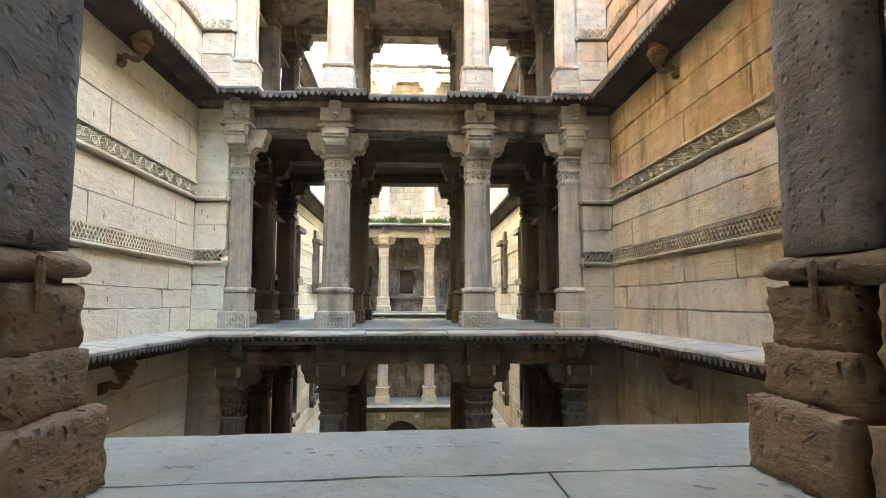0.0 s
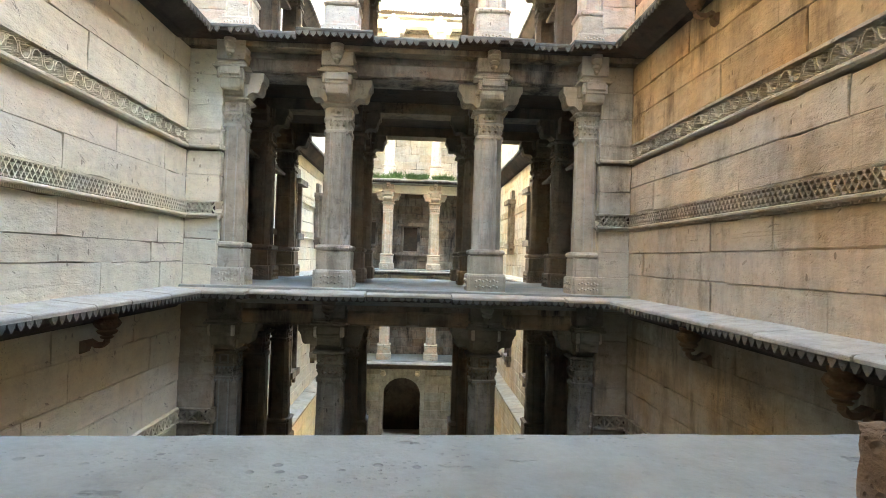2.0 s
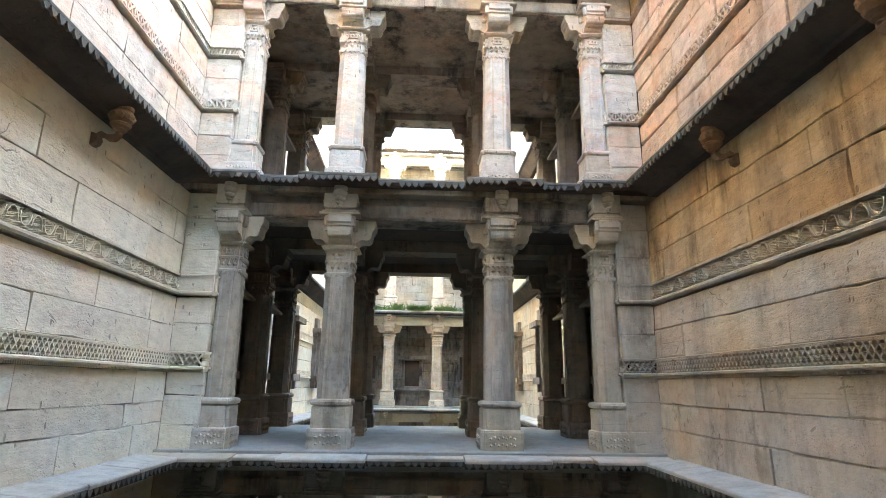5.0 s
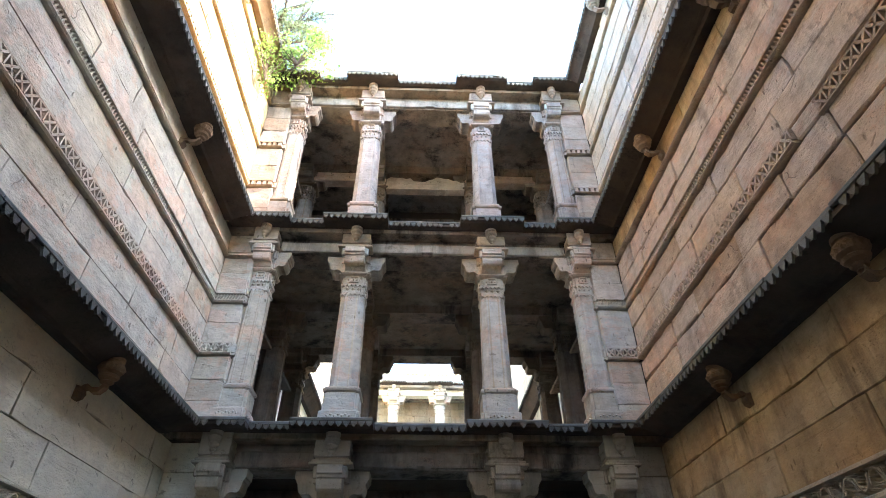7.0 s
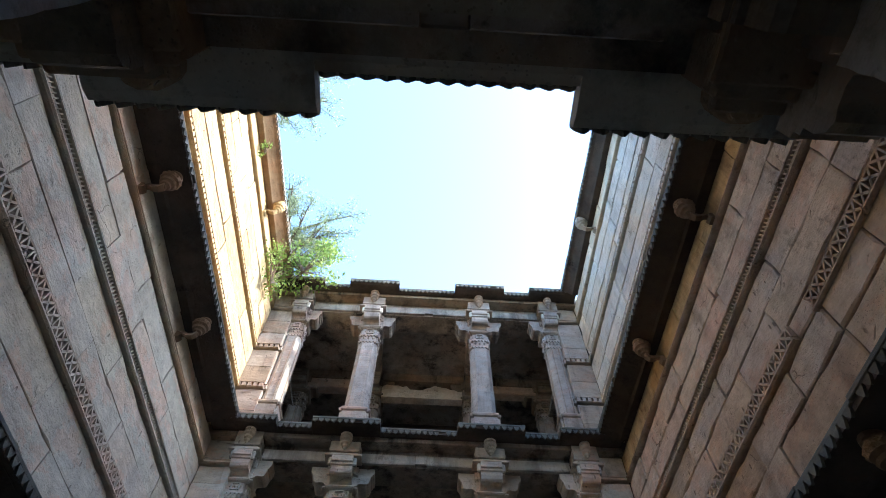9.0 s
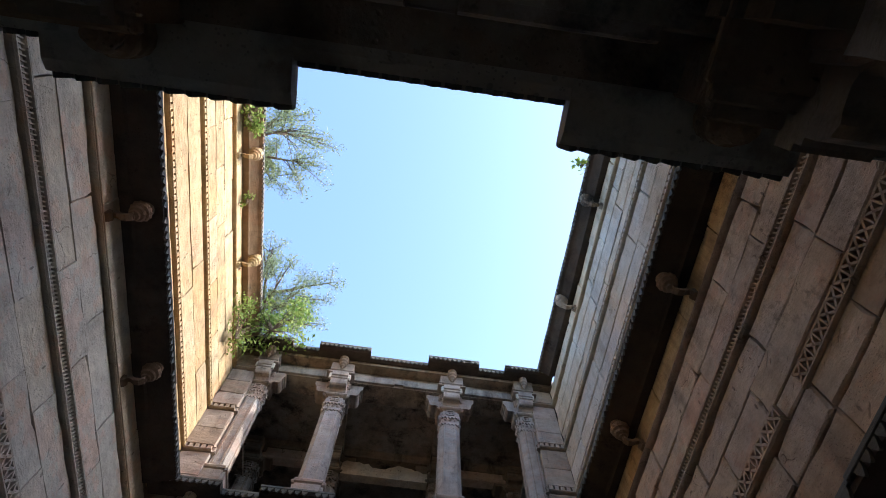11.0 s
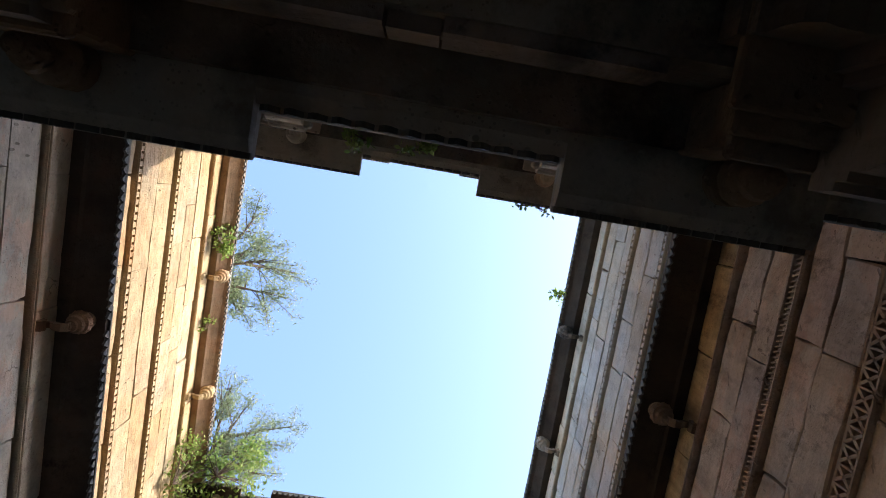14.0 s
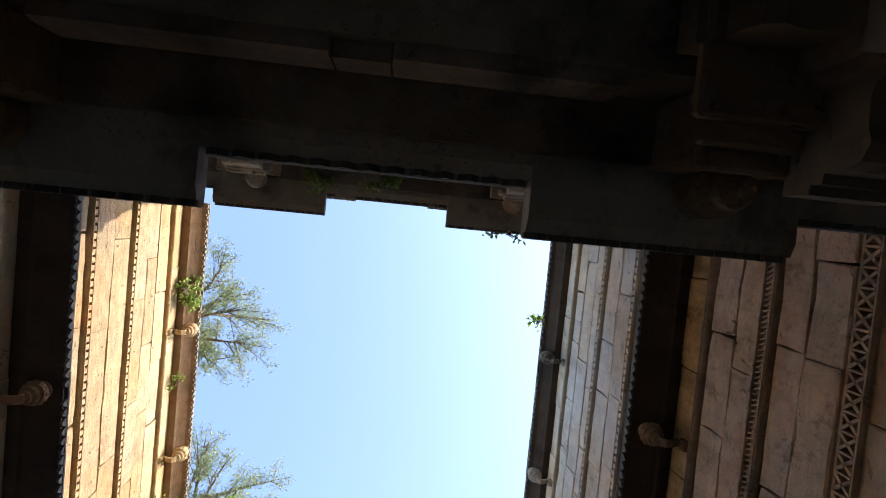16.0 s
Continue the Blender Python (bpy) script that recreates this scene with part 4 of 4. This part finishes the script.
# ---- the second court and the far pavilion ----
FAR = 25.6
for sgn, side, mat in ((-1, "left", M_WALL_L), (1, "right", M_WALL_R)):
    place = (lambda u, z, d: (sgn * (W - d), u, z))
    x0, x1 = sorted((sgn * (W + .03), sgn * (W + .6)))
    for z, h in [(-8.0, 4.0)] + LEVELS:
        wall = tagged(part("wall_far_" + side, boxes((x0, x1, BACK, 30.0, z, z + h)), M_JOINT), "sandstone wall of the farther court", "wall", kind="structure")
        n = 9
        courses(place, BACK, FAR + .3, [(z + i * (h - .3) / n, z + (i + 1) * (h - .3) / n) for i in range(n)], mat, wall, 1.3)
        if z == 0.0:
            for a, b in ((1.1, 1.35), (2.2, 2.45)):
                part("carved_band", band_mesh(place, BACK, FAR + .3, a, b, "dentil"), mat, wall, "carved stone band")
        ledge("ledge_far_" + side, place, BACK, FAR, z + h, .45, "projecting ledge with sawtooth edge in the farther court", fringe=z > -5)

        if z in (-4.0, 0.0):
            for y in (18.0, 21.5):
                root = thing("wall_niche", "small framed stone niche with hood and brackets", "niche", "court niches")
                for nm, q in (("back_panel", (y - .3, y + .3, z + 1.2, z + 2.6, .02, .04)), ("jamb", (y - .38, y - .28, z + 1.2, z + 2.6, .02, .16)),
                              ("jamb", (y + .28, y + .38, z + 1.2, z + 2.6, .02, .16)), ("hood", (y - .5, y + .5, z + 2.6, z + 2.75, .02, .3)),
                              ("hood_crest", (y - .25, y + .25, z + 2.75, z + 3.1, .02, .12)), ("sill", (y - .45, y + .45, z + 1.02, z + 1.2, .02, .24)),
                              ("bracket", (y - .3, y - .18, z + .8, z + 1.02, .02, .16)), ("bracket", (y + .18, y + .3, z + .8, z + 1.02, .02, .16))):
                    bm = bmesh.new()
                    extrude(bm, [(q[4], q[2]), (q[5], q[2]), (q[5], q[3]), (q[4], q[3])], q[0], q[1], place)
                    # Back panel is darker stone, painting the shade of the hollow.
                    part(nm, bm, M_INSIDE if nm == "back_panel" else M_BEAM, root)

FAR_TOP = 11.45
for z, h in LEVELS[:3] + [(7.79, FAR_TOP - 7.79)]:
    place = south(FAR + .6)
    root = thing("cornice", "stone cornice of the far pavilion, weathered", "cornice", kind="structure")
    for a, b, back in ((-W, -1.8, .15), (-1.8, -.7, 0), (-.7, .27, .15), (.27, 1.37, 0), (1.37, W, .15)):
        ledge("", place, a, b, z + h, .6 - back, "", parent=root, under=.2, fringe=True)
    tagged(part("beam", boxes((-W, W, FAR + .6, FAR + 1.0, z + h * .8625, z + h - .06)), M_WALL_L), "pale stone lintel of the far pavilion", "beam", kind="structure")
    for x in (-1.26, .82):
        copy_thing(pale_column, set_at(x, FAR + .85, z + .06, h))
    for x in (-3.1, 2.7):
        copy_thing(pale_column, set_at(x, FAR + .85, z + .06, h))
    tagged(part("floor_far", boxes((-4.1, 4.1, FAR + .3, 30, z - .2, z + .06)), M_FLOOR), "stone floor of the far pavilion", "floor", kind="structure")
    wall = tagged(part("wall_far_end", boxes((-4.1, 4.1, 27.73, 28.2, z, z + h)), M_JOINT), "coursed rubble end wall of the far pavilion", "wall", kind="structure")
    # Lower storeys take darker stone to paint the shade of a deeper pavilion.
    courses(south(27.7), -3.5, 3.5, [(z + .06 + i * (h - .3) / 10, z + .06 + (i + 1) * (h - .3) / 10) for i in range(10)], M_BEAM if z <= 0 else M_WALL_R, wall, .8)
tagged(part("roof_far", boxes((-4.2, 4.2, FAR + .3, 30, FAR_TOP - .25, FAR_TOP + .06)), M_BEAM), "weathered roof of the far pavilion", "roof", kind="structure")
par = thing("parapet", "carved stone parapet on the roof of the far pavilion", "parapet")
part("rail", boxes((-3.0, 3.0, FAR + .55, FAR + .75, FAR_TOP + .5, FAR_TOP + .6), (-3.0, 3.0, FAR + .55, FAR + .75, FAR_TOP + .06, FAR_TOP + .16)), M_WALL_R, par)
for i in range(30):
    x = -2.95 + i * .2
    part("baluster", boxes((x - .05, x + .05, FAR + .58, FAR + .7, FAR_TOP + .161, FAR_TOP + .499)), M_WALL_R, par)
sh = thing("shrine_niche", "tall dark carved shrine niche in the end wall", "niche")
for nm, q in (("recess", (-.32, .32, .9, 2.0, .02, .05)), ("jamb", (-.45, -.32, .85, 2.05, .02, .25)), ("jamb", (.32, .45, .85, 2.05, .02, .25)), ("sill", (-.6, .6, .7, .85, .02, .38)),
              ("hood", (-.6, .6, 2.05, 2.2, .02, .38)), ("crest", (-.4, .4, 2.2, 2.4, .02, .2)), ("crest", (-.22, .22, 2.4, 2.65, .02, .16)), ("foot", (-.35, .35, .06, .7, .02, .2))):
    bm = bmesh.new()
    extrude(bm, [(q[4], q[2]), (q[5], q[2]), (q[5], q[3]), (q[4], q[3])], q[0] - .25, q[1] - .25, south(27.7))
    # Dark panel between the jambs stands in for the shrine's shaded depth.
    part(nm, bm, M_INSIDE if nm == "recess" else M_BEAM, sh)
for x in (-2.1, 2.1):
    root = thing("wall_niche", "small framed window niche in the end wall", "niche", "end wall niches")
    for nm, q in (("recess", (-.22, .22, 1.2, 2.2, .02, .04)), ("jamb", (-.33, -.22, 1.1, 2.3, .02, .14)), ("jamb", (.22, .33, 1.1, 2.3, .02, .14)), ("sill", (-.4, .4, 1.0, 1.1, .02, .2)), ("lintel", (-.4, .4, 2.3, 2.42, .02, .2))):
        bm = bmesh.new()
        extrude(bm, [(q[4], q[2]), (q[5], q[2]), (q[5], q[3]), (q[4], q[3])], x + q[0], x + q[1], south(27.7))
        # Dark panel here too, in place of the shade inside the frame.
        part(nm, bm, M_INSIDE if nm == "recess" else M_BEAM, root)

# the wall with an arch under the far pavilion
AX = -.4
wall = tagged(part("wall_arch", boxes((-4.1, AX - .9, FAR + .53, 28, -8, -4.2), (AX + .9, 4.1, FAR + .53, 28, -8, -4.2)), M_JOINT), "grey block wall pierced by a dark pointed arch", "wall", kind="structure")
for a, b in ((-3.5, AX - 1.0), (AX + 1.0, 3.5)):
    courses(south(FAR + .5), a, b, [(-8 + i * .38, -8 + (i + 1) * .38) for i in range(10)], M_GREY_GREEN, wall, 1.0)
bm = bmesh.new()
curve = [(-.82, -8.0), (-.82, -5.55)] + [(-.82 * math.cos(a), -5.55 + .85 * math.sin(a) ** .85) for a in [i * math.pi / 16 for i in range(1, 16)]] + [(.82, -5.55), (.82, -8.0)]
rim = [(-1.0, -8.0), (-1.0, -5.55)] + [(-1.0 + 2.0 * (i - 1) / 14, -4.2) for i in range(1, 16)] + [(1.0, -5.55), (1.0, -8.0)]
lines = [[bm.verts.new((AX + x, FAR + y, z)) for x, z in pts] for pts, y in ((rim, .46), (curve, .46), (curve, 1.3))]
for p, q in zip(lines, lines[1:]):
    for i in range(len(p) - 1):
        bm.faces.new((p[i], p[i + 1], q[i + 1], q[i]))
part("arch_face", bm, M_GREY_GREEN, wall, "dressed stone face of the pointed arch")
part("sill_stone", boxes((AX - .9, AX + .9, FAR + .40, FAR + 1.2, -8, -7.3), bevel=.02), M_GREY_GREEN, wall)
# Coloured near-black in place of the passage's own darkness.
tagged(part("wall_passage", boxes((-2.2, 2.2, 29.5, 29.8, -8, -4.2)), M_SOFFIT), "near-black wall painting the darkness of the arched passage", "wall", kind="structure")
# Unseen floor, kept dark so that little light bounces up the lower walls.
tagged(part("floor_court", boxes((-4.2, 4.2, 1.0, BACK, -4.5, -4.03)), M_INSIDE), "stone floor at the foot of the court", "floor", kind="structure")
tagged(part("floor_far_court", boxes((-4.2, 4.2, BACK - .3, 30, -8.4, -8.0)), M_FLOOR), "stone floor of the deeper court", "floor", kind="structure")
y = FRONT + .40
while y < BACK - .35:
    d = min(rng.uniform(.55, .85), BACK - .32 - y)
    x = -3.4
    while x < 3.4:
        w = min(rng.uniform(.7, 1.5), 3.42 - x)
        lift = rng.uniform(.004, .02)
        if w > .1 and d > .1:
            part("floor_slab", boxes((x + .006, x + w - .006, y + .006, y + d - .006, -3.95, -3.938 + lift), bevel=.008), M_FLOOR if rng.random() < .55 else M_DAMP_DIM, low_floor)
        x += w
    y += d
ledge("ledge_arch", south(FAR + .6), -3.5, 3.5, -3.99, .64, "pale stone ledge over the arched wall", under=.34, fringe=False)
for x in (-1.15, .35):
    p = tagged(part("boss", turned([(.05, 0), (.11, .05), (.13, .12), (.09, .2), (.1, .24)], 12), M_COL), "round stone boss under the far ledge", "boss", "far ledge bosses")
    p.matrix_basis = pose(x + AX * .2, FAR + .35, -4.62)
for z in (-4.0, 0.0, 4.0, 7.79):
    ledge("ledge_back", north(BACK - .6), -3.1, 3.1, z, .55, "ledge along the back of the pavilion", under=.3, fringe=z > -5)

# the closed back of the uppermost storey, broken through
bw = tagged(part("wall_upper_back", boxes((-4.1, 4.1, 14.5, 14.7, 7.8, 9.2), (-4.1, 4.1, 14.5, 14.7, 9.75, TOP - .35), (-4.1, -.7, 14.5, 14.7, 9.2, 9.75), (.8, 4.1, 14.5, 14.7, 9.2, 9.75)), M_JOINT),
            "stained back wall of the upper storey with a broken patch", "wall", kind="structure")
courses(south(14.48), -3.5, 3.5, [(7.85 + i * .45, 7.85 + (i + 1) * .45) for i in range(8)], M_BEAM, bw, 1.0, holes=[(-.8, .9, 9.3, 9.65)])

lt = tagged(part("beam_broken", boxes((-2.95, -1.02, 12.68, 12.95, 11.16, 11.455), (1.02, 2.95, 12.68, 12.95, 11.2, 11.455), bevel=.02), M_WALL_RED), "second stone lintel, its middle broken away", "beam", kind="structure")
bm = bmesh.new()
edge_ = [(-1.0 + i * .1, 10.93 + .02 * noise.noise((i * .9, 2, 0)), 11.27 + .10 * noise.noise((i * .75, 5, 0)) + .07 * math.sin(i * .55)) for i in range(21)]
front = [[bm.verts.new((x, 12.70, q)) for x, *zz in edge_ for q in (zz[k],)] for k in (0, 1)]
for i in range(20):
    bm.faces.new((front[0][i], front[0][i + 1], front[1][i + 1], front[1][i]))
ext = bmesh.ops.extrude_edge_only(bm, edges=[e for e in bm.edges if e.is_boundary])
for v in (q for q in ext["geom"] if isinstance(q, bmesh.types.BMVert)):
    v.co.y = 12.92
part("broken_slab", bm, M_WALL_R, lt, "ragged pale slab left in the broken lintel")

# ---- ground above ----
bm = bmesh.new()
for a, b, c, d in ((-1500, -4.0, -1500, 1500), (4.0, 1500, -1500, 1500), (-4.0, 4.0, -1500, -9.2), (-4.0, 4.0, 29.9, 1500)):
    bm.faces.new([bm.verts.new((x, y, TOP + .05)) for x, y in ((a, c), (b, c), (b, d), (a, d))])
tagged(part("ground", bm, M_EARTH), "dry earth around the mouth of the well", "ground", kind="structure")


# ---- plants ----
def leaf_cloud(bm, center, radius, count, size, seed, thin=1.0, droop=0.0):
    r = random.Random(seed)
    c = Vector(center)
    for _ in range(count):
        while True:
            p = Vector((r.uniform(-1, 1), r.uniform(-1, 1), r.uniform(-1, 1)))
            if p.length < 1 and noise.noise(p * 2.3 + Vector((seed, 0, 0))) > -.12:
                break
        p = c + Vector((p.x * radius[0], p.y * radius[1], p.z * radius[2]))
        d = Vector((r.gauss(0, 1), r.gauss(0, 1), r.gauss(0, 1) - droop)).normalized()
        e = d.cross(Vector((r.gauss(0, 1), r.gauss(0, 1), r.gauss(0, 1)))).normalized()
        s = size * r.uniform(.6, 1.4)
        q = [p, p + d * s * .5 + e * s * .28 * thin, p + d * s, p + d * s * .5 - e * s * .28 * thin]
        bm.faces.new([bm.verts.new(v) for v in q])


def tube(bm, pts, r0, r1, k=6):
    rows = []
    for i, p in enumerate(pts):
        f = i / (len(pts) - 1)
        r = r0 + (r1 - r0) * f
        t = (Vector(pts[min(i + 1, len(pts) - 1)]) - Vector(pts[max(i - 1, 0)])).normalized()
        a = t.cross(Vector((.31, .9, .2))).normalized()
        b = t.cross(a)
        rows.append([bm.verts.new(Vector(p) + (a * math.cos(q) + b * math.sin(q)) * r) for q in [2 * math.pi * j / k for j in range(k)]])
    for a, b in zip(rows, rows[1:]):
        for j in range(k):
            bm.faces.new((a[j], a[(j + 1) % k], b[(j + 1) % k], b[j]))


def tree(x, y, height, spread, seed):
    r = random.Random(seed)
    root = thing("tree", "slender tree with airy olive-green foliage above the well", "tree", "trees above the well", at=(0, 0, 0))
    wood, leaves = bmesh.new(), bmesh.new()
    base = Vector((x, y, TOP))
    top = base + Vector((spread * .25, 0, height * .62))
    mid = base.lerp(top, .5) + Vector((r.uniform(-.3, .3), r.uniform(-.3, .3), 0))
    tube(wood, [base, mid, top], .22, .11, 8)
    for i in range(17):
        st = base.lerp(top, r.uniform(.5, 1.0))
        a = 2.4 * i + r.uniform(-.3, .3)
        d = Vector((math.cos(a), math.sin(a), r.uniform(.3, 1.1))).normalized()
        L = spread * r.uniform(.6, 1.05)
        pts = [st + d * L * f + Vector((r.uniform(-.12, .12), r.uniform(-.12, .12), .25 * math.sin(f * 2) - .1)) * f for f in (0, .3, .6, 1)]
        tube(wood, pts, .07, .02, 5)
        for _ in range(12):
            f = r.uniform(.25, 1)
            s = st + d * L * f
            e = (d + Vector((r.gauss(0, .8), r.gauss(0, .8), r.gauss(.1, .6)))).normalized()
            m = L * r.uniform(.25, .5)
            tube(wood, [s, s + e * m * .5, s + e * m + Vector((0, 0, -.1 * m))], .018, .006, 4)
            for g in (.45, .7, .9, 1.05):
                leaf_cloud(leaves, s + e * m * g, (.24, .24, .2), 30, .12, r.randint(0, 999), .38, .6)
    part("trunk", wood, M_BARK, root)
    part("crown", leaves, M_TREE, root, "fine airy olive foliage")


tree(-6.3, 7.0, 13.6, 2.5, 5)
tree(-5.9, 13.4, 13.4, 2.5, 12)


def bush(label, center, radius, count, size, seed, stems=10):
    root = thing("bush", label, "bush")
    wood, leaves = bmesh.new(), bmesh.new()
    r = random.Random(seed)
    c = Vector(center)
    foot = c - Vector((0, 0, radius[2] * .7))
    for _ in range(stems):
        e = c + Vector((r.uniform(-1, 1) * radius[0], r.uniform(-1, 1) * radius[1], r.uniform(-.6, .9) * radius[2]))
        tube(wood, [foot, foot.lerp(e, .5) + Vector((0, 0, .08)), e], .012, .004, 4)
        leaf_cloud(leaves, e, tuple(q * .45 for q in radius), count // stems, size, r.randint(0, 999), 1.0, .3)
    part("stem", wood, M_BARK, root)
    part("foliage", leaves, M_LEAF, root)


bush("bright green bush growing from the cornice corner", (-2.85, 9.65, TOP - .05), (.62, .5, .5), 1900, .085, 3, 34)
bush("green plant trailing down the sunlit wall", (-3.3, 9.35, TOP - .8), (.2, .5, .75), 620, .07, 4, 18)
bush("green plant rooted under the top ledge", (-3.35, 5.1, TOP - .3), (.2, .32, .28), 420, .08, 6, 8)
bush("small green plant rooted under the top ledge", (-3.4, 6.8, TOP - .35), (.12, .16, .15), 90, .06, 7, 5)
bush("small fern growing on the near cornice", (-.5, 3.16, 7.42), (.2, .1, .1), 120, .07, 8, 5)
bush("small fern growing on the near cornice", (.08, 3.16, 7.42), (.2, .1, .1), 120, .07, 9, 5)
bush("spiky grass tuft on the top ledge", (3.1, 5.2, TOP + .02), (.14, .16, .12), 60, .12, 15, 8)
bush("thin sprig growing on the near cornice", (1.45, 3.52, 7.72), (.22, .06, .06), 50, .05, 16, 6)
g = bmesh.new()
r = random.Random(2)
for _ in range(4200):
    x = r.gauss(0, 1.0)
    if abs(x) > 2.2 or noise.noise((x * 2.6, 1.0, 0)) < .12 - r.random() * .35:
        continue
    p = Vector((x, FAR + r.uniform(.1, .8), 4.03))
    hgt = r.uniform(.06, .42) * (.55 + .9 * abs(noise.noise((x * 4.1, 3.0, 0))))
    e = Vector((r.uniform(-.24, .24), r.uniform(-.3, .1), hgt))
    w = Vector((r.uniform(.01, .025), r.uniform(-.01, .01), 0))
    g.faces.new([g.verts.new(q) for q in (p - w, p + w, p + e)])
tagged(part("grass", g, M_GRASS), "green grass growing along the far cornice", "grass", kind="stuff")

# the six patterns that the copies were made from stand in the far pavilion's corners
column.matrix_basis = set_at(-3.1, 27.2, .06, 4.0)
dark_column.matrix_basis = set_at(2.9, 27.2, .06, 4.0)
pale_column.matrix_basis = set_at(-3.1, 27.2, 4.06, 3.79)
tan_column.matrix_basis = set_at(2.9, 27.2, 4.06, 3.79)
mid_column.matrix_basis = set_at(-3.1, 27.2, -3.94, 4.0)
low_column.matrix_basis = set_at(2.9, 27.2, -3.94, 4.0)
